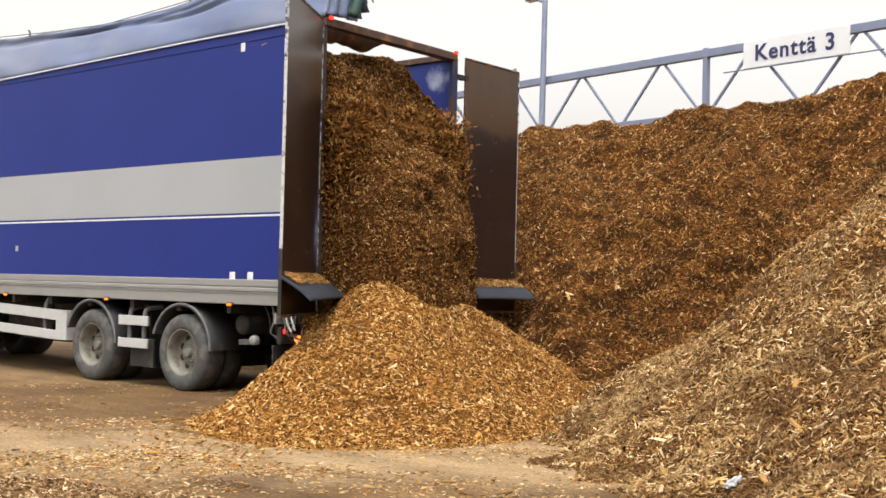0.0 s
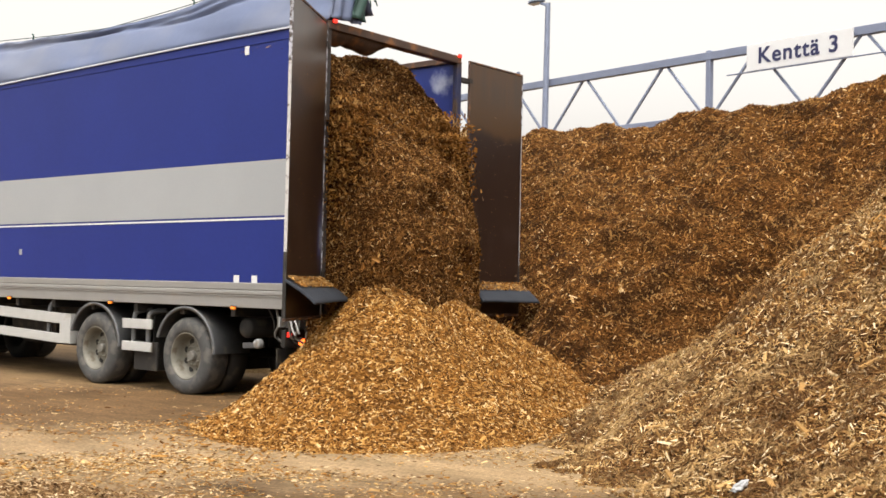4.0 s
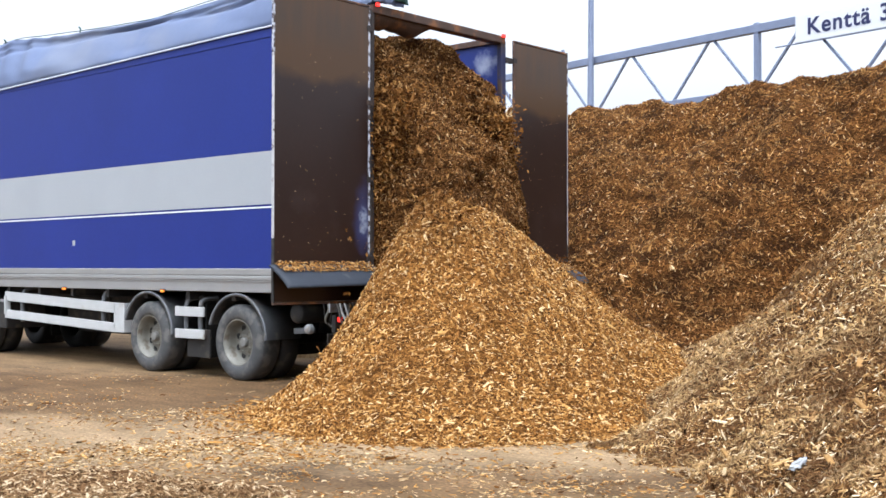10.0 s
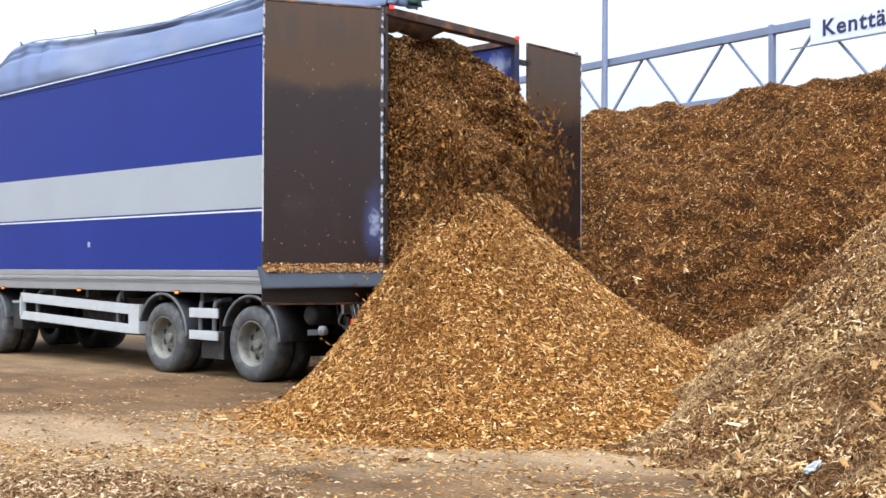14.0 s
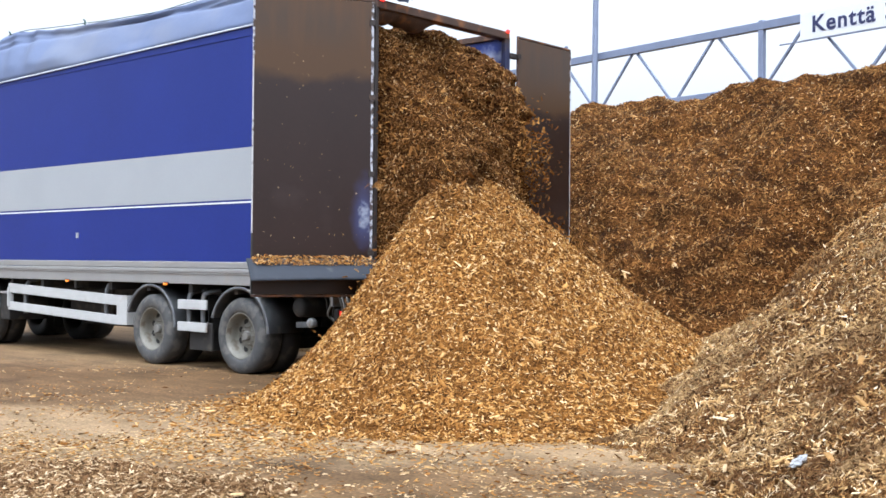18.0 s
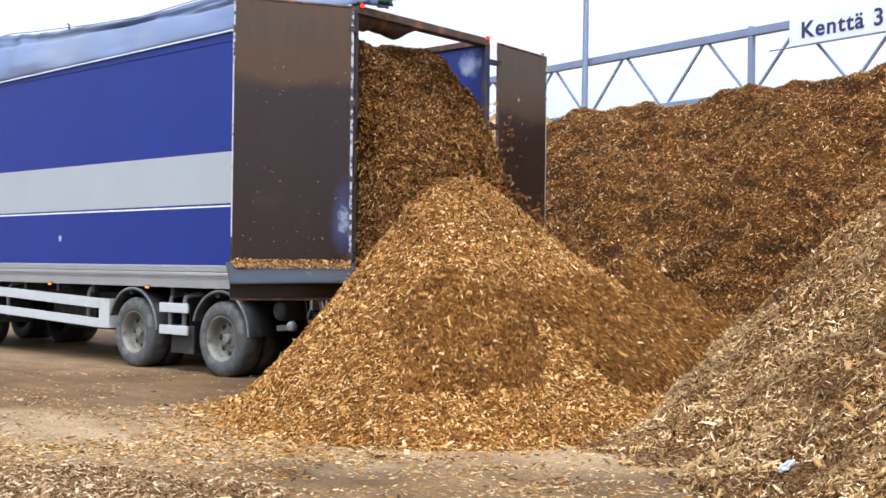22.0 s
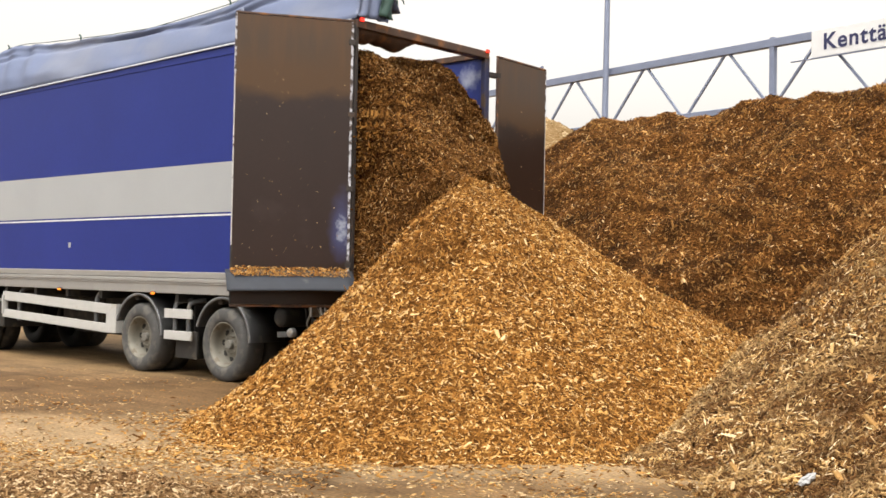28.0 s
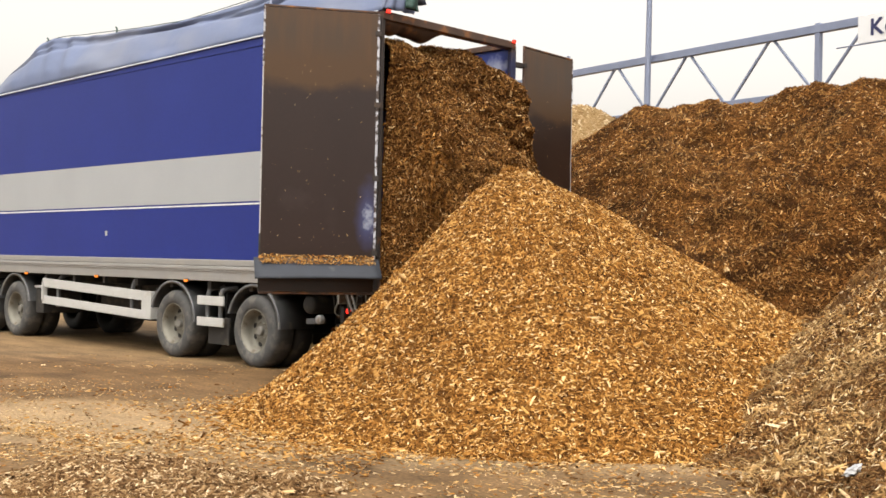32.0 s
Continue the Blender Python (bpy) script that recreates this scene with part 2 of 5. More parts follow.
CHASSIS = material("dirty_chassis", (0.016, 0.015, 0.014), 0.75, vary=0.4, scale=5, dirt=(0.05, 0.04, 0.029), dirt_at=0.55, dirt_scale=5)
FENDER = material("grey_fender", (0.085, 0.09, 0.095), 0.55, vary=0.2, dirt=(0.2, 0.18, 0.15), dirt_at=0.6, dirt_scale=6)
RUBBER = material("tyre_rubber", (0.055, 0.056, 0.057), 0.85, vary=0.2, scale=9, dirt=(0.1, 0.096, 0.088), dirt_at=0.5, dirt_scale=7)
HUB = material("hub_cap", (0.17, 0.167, 0.152), 0.6, 0.1, vary=0.15, scale=12)
RIM = material("dusty_rim", (0.165, 0.16, 0.135), 0.6, 0.2, vary=0.15, scale=8, dirt=(0.11, 0.09, 0.065), dirt_at=0.55, dirt_scale=10)
BLACK = material("black_hole", (0.012, 0.012, 0.012), 0.8)
STEEL = material("galvanised_steel", (0.2, 0.235, 0.33), 0.5, 0.3, vary=0.1, scale=4)
RUSTY = material("rusty_steel", (0.07, 0.04, 0.028), 0.75, vary=0.35, scale=5, dirt=(0.2, 0.085, 0.03), dirt_at=0.52, dirt_scale=5)
LIP = material("rubber_lip", (0.016, 0.021, 0.031), 0.75, vary=0.2, scale=4, dirt=(0.1, 0.09, 0.08), dirt_at=0.62)
DARK_STEEL = material("dark_steel", (0.026, 0.02, 0.018), 0.7, vary=0.3, scale=5, dirt=(0.07, 0.035, 0.018), dirt_at=0.58, dirt_scale=5)
PLATE = material("light_plate", (0.3, 0.31, 0.32), 0.5, vary=0.1, dirt=(0.22, 0.19, 0.15), dirt_at=0.55, dirt_scale=8)
HOSE = material("hose_grey", (0.16, 0.16, 0.15), 0.5, vary=0.2)
SIGN_WHITE = material("sign_white", (0.66, 0.68, 0.7), 0.4, vary=0.03, bump=0.0)
SIGN_BLUE = material("sign_lettering", (0.02, 0.025, 0.09), 0.5, vary=0.05, bump=0.0)
AMBER, RED, ORANGE = glow("amber_marker", (0.9, 0.25, 0.03), 0.35), glow("red_lamp", (0.8, 0.03, 0.02), 0.9), glow("orange_lamp", (1.0, 0.12, 0.02), 2.5)
NICKED = material("nicked_white_edge", (0.42, 0.42, 0.42), 0.6, vary=0.15, scale=8, dirt=(0.07, 0.045, 0.03), dirt_at=0.58, dirt_scale=22)
FLAKY = material("flaking_white_edge", (0.42, 0.44, 0.5), 0.6, vary=0.2, scale=8, dirt=(0.05, 0.035, 0.03), dirt_at=0.43, dirt_scale=16)
GLASS = material("lamp_glass", (0.5, 0.5, 0.5), 0.2, vary=0.05)


def door_material(worn=0.85):
    """Brown film-faced board with rust above, scuffs and a worn blue corner beside the hinge."""
    m = material("door_board", (0.02, 0.0105, 0.0085), 0.3, vary=0.18, scale=1.5, bump=0.08, fine=30, dirt=(0.032, 0.02, 0.018), dirt_at=0.6, dirt_scale=1.2)
    n, l = m.node_tree.nodes, m.node_tree.links
    b = n["Principled BSDF"]
    base = b.inputs["Base Color"].links[0].from_socket
    tc = n.new("ShaderNodeTexCoord")
    sep = n.new("ShaderNodeSeparateXYZ")
    l.new(tc.outputs["Object"], sep.inputs[0])
    wob = n.new("ShaderNodeTexNoise")
    wob.inputs["Scale"].default_value, wob.inputs["Detail"].default_value = 1.6, 4
    l.new(tc.outputs["Object"], wob.inputs["Vector"])
    hi = n.new("ShaderNodeMath")
    hi.operation = "MULTIPLY_ADD"
    hi.inputs[1].default_value = 0.5
    l.new(wob.outputs["Fac"], hi.inputs[0])
    l.new(sep.outputs["Z"], hi.inputs[2])

    def band(src, a, c, top):
        r = n.new("ShaderNodeMapRange")
        r.inputs["From Min"].default_value, r.inputs["From Max"].default_value, r.inputs["To Max"].default_value = a, c, top
        l.new(src, r.inputs["Value"])
        return r.outputs["Result"]

    def over(fac, below, color):
        mix = n.new("ShaderNodeMix")
        mix.data_type = "RGBA"
        l.new(fac, mix.inputs["Factor"])
        l.new(below, mix.inputs["A"])
        mix.inputs["B"].default_value = (*color, 1)
        return mix.outputs["Result"]

    rust = over(band(hi.outputs[0], 3.72, 3.85, 0.75), base, (0.075, 0.038, 0.013))
    rust2 = over(band(hi.outputs[0], 4.05, 4.4, 0.6), rust, (0.045, 0.032, 0.023))
    # rust that has run down from the top edge in drips
    long = n.new("ShaderNodeMapping")
    long.inputs["Scale"].default_value = (5.0, 5.0, 0.55)
    l.new(tc.outputs["Object"], long.inputs["Vector"])
    drip = n.new("ShaderNodeTexNoise")
    drip.inputs["Scale"].default_value, drip.inputs["Detail"].default_value, drip.inputs["Roughness"].default_value = 1.0, 6, 0.6
    l.new(long.outputs[0], drip.inputs["Vector"])
    high = n.new("ShaderNodeMath")
    high.operation = "MULTIPLY"
    l.new(band(sep.outputs["Z"], 2.7, 4.4, 1.0), high.inputs[0])
    l.new(drip.outputs["Fac"], high.inputs[1])
    rust2 = over(band(high.outputs[0], 0.36, 0.62, 0.6), rust2, (0.095, 0.042, 0.012))
    # the worn patch beside the hinge
    vec = n.new("ShaderNodeVectorMath")
    vec.operation = "DISTANCE"
    vec.inputs[1].default_value = (0.1, 0.0, 2.0)
    scale = n.new("ShaderNodeVectorMath")
    scale.operation = "MULTIPLY"
    scale.inputs[1].default_value = (1.0, 0.0, 0.42)
    vec.inputs[1].default_value = (0.1, 0.0, 2.0 * 0.42)
    l.new(tc.outputs["Object"], scale.inputs[0])
    l.new(scale.outputs[0], vec.inputs[0])
    d = n.new("ShaderNodeMath")
    d.operation = "MULTIPLY_ADD"
    d.inputs[1].default_value = 0.35
    l.new(wob.outputs["Fac"], d.inputs[0])
    l.new(vec.outputs["Value"], d.inputs[2])
    r = n.new("ShaderNodeMapRange")
    r.inputs["From Min"].default_value, r.inputs["From Max"].default_value = 0.2, 0.37
    r.inputs["To Min"].default_value, r.inputs["To Max"].default_value = worn, 0.0
    l.new(d.outputs[0], r.inputs["Value"])
    blue = over(r.outputs["Result"], rust2, (0.05, 0.064, 0.17))
    speck = n.new("ShaderNodeTexNoise")
    speck.inputs["Scale"].default_value, speck.inputs["Detail"].default_value = 14, 6
    l.new(tc.outputs["Object"], speck.inputs["Vector"])
    core = n.new("ShaderNodeMath")
    core.operation = "MULTIPLY"
    l.new(r.outputs["Result"], core.inputs[0])
    l.new(speck.outputs["Fac"], core.inputs[1])
    blue = over(band(core.outputs[0], 0.27, 0.42, 0.9 * worn), blue, (0.27, 0.3, 0.36))
    l.new(blue, b.inputs["Base Color"])
    b.inputs["Specular IOR Level"].default_value = 0.35
    b.inputs["Coat Weight"].default_value, b.inputs["Coat Roughness"].default_value = 0.15, 0.28
    return m


DOOR, DOOR_FAR = door_material(), door_material(0.0)


def ground_material():
    """Packed damp earth with a pale trodden belt of chip dust across it."""
    m = material("yard_ground", (0.112, 0.065, 0.03), 0.8, vary=0.35, scale=0.8, bump=0.7, fine=24, dirt=(0.045, 0.025, 0.012), dirt_at=0.5, dirt_scale=0.7)
    n, l = m.node_tree.nodes, m.node_tree.links
    b = n["Principled BSDF"]
    base = b.inputs["Base Color"].links[0].from_socket
    tc = n.new("ShaderNodeTexCoord")
    away = n.new("ShaderNodeVectorMath")
    away.operation = "DOT_PRODUCT"
    away.inputs[1].default_value = (-0.6316, 0.7753, 0)
    l.new(tc.outputs["Object"], away.inputs[0])
    dust = n.new("ShaderNodeTexNoise")
    dust.inputs["Scale"].default_value, dust.inputs["Detail"].default_value, dust.inputs["Roughness"].default_value = 0.55, 9, 0.68
    l.new(tc.outputs["Object"], dust.inputs["Vector"])
    wander = n.new("ShaderNodeMath")
    wander.operation = "MULTIPLY_ADD"
    wander.inputs[1].default_value = 4.5
    l.new(dust.outputs["Fac"], wander.inputs[0])
    l.new(away.outputs["Value"], wander.inputs[2])
    belt = n.new("ShaderNodeMapRange")
    belt.inputs["From Min"].default_value, belt.inputs["From Max"].default_value = -12.84 + 2.25, -12.84 + 22.25
    l.new(wander.outputs[0], belt.inputs["Value"])
    r = n.new("ShaderNodeValToRGB")
    stops = ((0.0, 0.1), (0.385, 0.15), (0.44, 0.9), (0.5, 0.75), (0.545, 0.12), (0.7, 0.05), (0.8, 0.35))
    while len(r.color_ramp.elements) < len(stops):
        r.color_ramp.elements.new(0.5)
    for e, (p, c) in zip(r.color_ramp.elements, stops):
        e.position, e.color = p, (c, c, c, 1)
    l.new(belt.outputs["Result"], r.inputs["Fac"])
    mix = n.new("ShaderNodeMix")
    mix.data_type = "RGBA"
    l.new(r.outputs["Color"], mix.inputs["Factor"])
    l.new(base, mix.inputs["A"])
    mix.inputs["B"].default_value = (0.275, 0.195, 0.112, 1)
    # wheel-drawn streaks and fine crumbs
    stretch = n.new("ShaderNodeMapping")
    stretch.inputs["Rotation"].default_value = (0, 0, radians(8))
    stretch.inputs["Scale"].default_value = (0.5, 2.6, 1.0)
    l.new(tc.outputs["Object"], stretch.inputs["Vector"])
    streak, crumb = n.new("ShaderNodeTexNoise"), n.new("ShaderNodeTexNoise")
    streak.inputs["Scale"].default_value, streak.inputs["Detail"].default_value, streak.inputs["Roughness"].default_value = 1.3, 7, 0.65
    crumb.inputs["Scale"].default_value, crumb.inputs["Detail"].default_value = 34, 4
    l.new(stretch.outputs[0], streak.inputs["Vector"])
    l.new(tc.outputs["Object"], crumb.inputs["Vector"])
    total = n.new("ShaderNodeMath")
    total.operation = "MULTIPLY"
    for k, (node, lo, hi) in enumerate(((streak, 0.66, 1.34), (crumb, 0.6, 1.4))):
        mr = n.new("ShaderNodeMapRange")
        mr.inputs["From Min"].default_value, mr.inputs["From Max"].default_value = 0.28, 0.72
        mr.inputs["To Min"].default_value, mr.inputs["To Max"].default_value = lo, hi
        l.new(node.outputs["Fac"], mr.inputs["Value"])
        l.new(mr.outputs["Result"], total.inputs[k])
    worn = n.new("ShaderNodeVectorMath")
    worn.operation = "SCALE"
    l.new(mix.outputs["Result"], worn.inputs[0])
    l.new(total.outputs[0], worn.inputs["Scale"])
    l.new(worn.outputs[0], b.inputs["Base Color"])
    b.inputs["Specular IOR Level"].default_value = 0.08
    return m


GROUND = ground_material()

# ---------------------------------------------------------------- helpers


def lattice(ix, iy, seed):
    h = np.sin(ix * 127.1 + iy * 311.7 + seed * 74.7) * 43758.5453
    return h - np.floor(h)


def value_noise(x, y, seed):
    ix, iy = np.floor(x), np.floor(y)
    fx, fy = x - ix, y - iy
    fx, fy = fx * fx * (3 - 2 * fx), fy * fy * (3 - 2 * fy)
    a, b = lattice(ix, iy, seed), lattice(ix + 1, iy, seed)
    c, d = lattice(ix, iy + 1, seed), lattice(ix + 1, iy + 1, seed)
    return (a * (1 - fx) + b * fx) * (1 - fy) + (c * (1 - fx) + d * fx) * fy - 0.5


def fractal(x, y, size, seed, octaves=4, gain=0.5):
    x, y = np.asarray(x, float), np.asarray(y, float)
    out, amp, f = 0, 1.0, 1.0 / size
    for k in range(octaves):
        out = out + amp * value_noise(x * f + 13.7 * k, y * f - 7.3 * k, seed + k)
        amp, f = amp * gain, f * 2.03
    return out


def mesh_of(name, verts, quads, mat):
    me = bpy.data.meshes.new(name)
    n, q = len(verts), len(quads)
    me.vertices.add(n)
    me.vertices.foreach_set("co", np.asarray(verts, np.float32).ravel())
    me.loops.add(q * 4)
    me.loops.foreach_set("vertex_index", np.asarray(quads, np.int32).ravel())
    me.polygons.add(q)
    me.polygons.foreach_set("loop_start", np.arange(0, q * 4, 4, dtype=np.int32))
    me.materials.append(mat)
    me.update(calc_edges=True)
    return me


def sheet(P):
    """Vertices and quads of a grid of points with shape (n, m, 3)."""
    n, m = P.shape[:2]
    i = np.arange(n * m).reshape(n, m)
    q = np.stack([i[:-1, :-1], i[1:, :-1], i[1:, 1:], i[:-1, 1:]], -1).reshape(-1, 4)
    return P.reshape(-1, 3), q


CHIP = np.array([[-.5, -.42, 0], [.5, -.3, 0], [.46, .36, 0], [-.48, .5, 0], [-.46, -.3, 1], [.42, -.2, 1], [.4, .26, 1], [-.4, .36, 1]], float)
CHIP_QUADS = np.array([[4, 5, 6, 7], [0, 1, 5, 4], [2, 3, 7, 6]])


def chips_at(rng, place, normal, length=(0.03, 0.10), width=(0.25, 0.5), tilt=0.45, sink=0.3, big=0.03):
    """Loose wood chips lying on a surface: split flakes of many lengths, tipped at random."""
    k = len(place)
    t = normal + rng.normal(0, tilt, (k, 3))
    t /= np.linalg.norm(t, axis=1)[:, None]
    a = rng.normal(0, 1, (k, 3))
    a -= (a * t).sum(1)[:, None] * t
    a /= np.linalg.norm(a, axis=1)[:, None]
    b = np.cross(t, a)
    L = length[0] + (length[1] - length[0]) * rng.random(k) ** 1.3
    L = np.where(rng.random(k) < big, L * 1.9, L)
    W = L * rng.uniform(*width, k)
    H = W * rng.uniform(0.18, 0.4, k)
    shape = CHIP[None] * (1 + rng.normal(0, 0.12, (k, 8, 3)))
    v = place[:, None] + shape[..., :1] * (a * L[:, None])[:, None] + shape[..., 1:2] * (b * W[:, None])[:, None] + (shape[..., 2:] - sink) * (t * H[:, None])[:, None]
    v += t[:, None] * (np.abs(rng.normal(0, 0.006, (k, 1, 1))))
    q = CHIP_QUADS[None] + 8 * np.arange(k)[:, None, None]
    return v.reshape(-1, 3), q.reshape(-1, 4)


def spread(rng, P, count, keep=None):
    """Random places and normals on a grid surface, even by area."""
    a, b, c = P[:-1, :-1], P[1:, :-1], P[:-1, 1:]
    nrm = np.cross(b - a, c - a).reshape(-1, 3)
    area = np.linalg.norm(nrm, axis=1)
    w = area.copy()
    if keep is not None:
        w = w * keep(((a + P[1:, 1:]) / 2).reshape(-1, 3))
    i = rng.choice(len(w), count, p=w / w.sum())
    s, t = rng.random((count, 1)), rng.random((count, 1))
    A, B, C, D = (g.reshape(-1, 3)[i] for g in (a, b, c, P[1:, 1:]))
    place = (A * (1 - s) + B * s) * (1 - t) + (C * (1 - s) + D * s) * t
    nn = nrm[i] / np.maximum(area[i], 1e-9)[:, None]
    return place, nn


def heap(name, P, count, mat, seed, keep=None, dense=0, **kind_of_chip):
    """A heap: its uneven body of fines and the loose chips that lie on it, one mesh. dense: chips to the square metre, in place of a count."""
    rng = np.random.default_rng(seed)
    v, q = sheet(P)
    if dense:
        a, b, c = P[:-1, :-1], P[1:, :-1], P[:-1, 1:]
        area = np.linalg.norm(np.cross(b - a, c - a).reshape(-1, 3), axis=1)
        count = max(10, int(dense * (area * keep(((a + P[1:, 1:]) / 2).reshape(-1, 3))).sum()))
    place, nn = spread(rng, P, count, keep)
    cv, cq = chips_at(rng, place, nn, **kind_of_chip)
    me = mesh_of(name, np.vstack([v, cv]), np.vstack([q, cq + len(v)]), mat)
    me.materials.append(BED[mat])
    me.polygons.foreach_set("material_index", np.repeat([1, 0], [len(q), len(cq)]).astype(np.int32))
    return me


def solid(name, bm, mat):
    me = bpy.data.meshes.new(name)
    bmesh.ops.recalc_face_normals(bm, faces=bm.faces)
    bm.to_mesh(me)
    bm.free()
    me.materials.append(mat)
    return me


def part(name, bm, mat, parent, label=""):
    me = bm if isinstance(bm, bpy.types.Mesh) else solid(name, bm, mat)
    ob = new(name, me)
    ob.parent = parent
    if label:
        ob["label"] = label
    return ob


def box(x0, x1, y0, y1, z0, z1, bevel=0.006, bm=None):
    own = bmesh.new()
    bmesh.ops.create_cube(own, size=1)
    for v in own.verts:
        v.co = Vector(((x0 + x1) / 2 + v.co.x * (x1 - x0), (y0 + y1) / 2 + v.co.y * (y1 - y0), (z0 + z1) / 2 + v.co.z * (z1 - z0)))
    if bevel:
        bmesh.ops.bevel(own, geom=own.edges[:], offset=min(bevel, 0.4 * min(abs(x1 - x0), abs(y1 - y0), abs(z1 - z0))), segments=2, affect="EDGES", profile=0.5)
    if bm is None:
        return own
    tmp = bpy.data.meshes.new("joined")
    own.to_mesh(tmp)
    own.free()
    bm.from_mesh(tmp)
    bpy.data.meshes.remove(tmp)
    return bm


def bar(a, b, w, h, bm=None, bevel=0.004):
    """A box-section bar from a to b."""
    a, b = Vector(a), Vector(b)
    length = (b - a).length
    own = box(0, length, -w / 2, w / 2, -h / 2, h / 2, bevel)
    x = (b - a).normalized()
    y = Vector((0, 0, 1)).cross(x)
    y = y.normalized() if y.length > 1e-4 else Vector((0, 1, 0))
    z = x.cross(y)
    m = Matrix((x, y, z)).transposed().to_4x4()
    m.translation = a
    bmesh.ops.transform(own, matrix=m, verts=own.verts)
    if bm is None:
        return own
    tmp = bpy.data.meshes.new("joined")
    own.to_mesh(tmp)
    own.free()
    bm.from_mesh(tmp)
    bpy.data.meshes.remove(tmp)
    return bm


def turned(profile, segments=40, bm=None, closed=False):
    """A body turned about the y axis from (radius, y) pairs."""
    bm = bm or bmesh.new()
    rings = []
    for r, y in profile:
        rings.append([bm.verts.new((r * math.cos(2 * math.pi * k / segments), y, r * math.sin(2 * math.pi * k / segments))) for k in range(segments)])
    pairs = list(zip(rings, rings[1:])) + ([(rings[-1], rings[0])] if closed else [])
    for p, q in pairs:
        for k in range(segments):
            f = bm.faces.new((p[k], p[(k + 1) % segments], q[(k + 1) % segments], q[k]))
            f.smooth = True
    return bm


def tube(points, radius, segments=8):
    """A bent pipe or hose through the points."""
    pts = [Vector(p) for p in points]
    fine = []
    for i in range(len(pts) - 1):
        p0, p1, p2, p3 = pts[max(i - 1, 0)], pts[i], pts[i + 1], pts[min(i + 2, len(pts) - 1)]
        for k in range(6):
            t = k / 6
            fine.append(0.5 * ((2 * p1) + (p2 - p0) * t + (2 * p0 - 5 * p1 + 4 * p2 - p3) * t * t + (3 * p1 - p0 - 3 * p2 + p3) * t ** 3))
    fine.append(pts[-1])
    bm, rings = bmesh.new(), []
    for i, p in enumerate(fine):
        d = (fine[min(i + 1, len(fine) - 1)] - fine[max(i - 1, 0)]).normalized()
        u = d.cross(Vector((0.3, 0.9, 0.2))).normalized()
        w = d.cross(u)
        rings.append([bm.verts.new(p + radius * (u * math.cos(2 * math.pi * k / segments) + w * math.sin(2 * math.pi * k / segments))) for k in range(segments)])
    for p, q in zip(rings, rings[1:]):
        for k in range(segments):
            bm.faces.new((p[k], p[(k + 1) % segments], q[(k + 1) % segments], q[k])).smooth = True
    bm.faces.new(rings[0])
    bm.faces.new(rings[-1])
    return bm


# Yard axes: a runs across, b runs away from where the camera stands.
SPOT, ACROSS, AWAY = np.array((9.25, -9.03)), np.array((0.7753, 0.6316)), np.array((-0.6316, 0.7753))


def yard(u, v):
    return SPOT[0] + u * ACROSS[0] + v * AWAY[0], SPOT[1] + u * ACROSS[1] + v * AWAY[1]


# ---------------------------------------------------------------- the yard


def ground_height(x, y):
    """The yard's unevenness, pressed down a little where the trailer stands."""
    pressed = np.clip((y + 1.6) / 1.3, 0, 1) * np.clip((4.0 - y) / 1.3, 0, 1) * np.clip((-0.6 - x) / 1.5, 0, 1)
    return (0.025 * fractal(x, y, 2.5, 5) - 0.004) * (1 - 0.8 * pressed) - 0.03 * pressed


def make_ground():
    edge = np.concatenate([[-900, -250, -80, -40], np.arange(-24, 24.01, 0.3), [40, 80, 250, 900]])
    X, Y = np.meshgrid(edge - 2.0, edge, indexing="ij")
    near = (np.abs(X + 2) < 24.1) & (np.abs(Y) < 24.1)
    Z = np.where(near, ground_height(X, Y), -0.02)
    v, q = sheet(np.stack([X, Y, Z], -1))
    me = mesh_of("ground", v, q, GROUND)
    me.polygons.foreach_set("use_smooth", np.ones(len(me.polygons), bool))
    return tagged(new("ground", me), "packed brown earth yard with a pale band of chip dust", "ground", kind="structure")


make_ground()


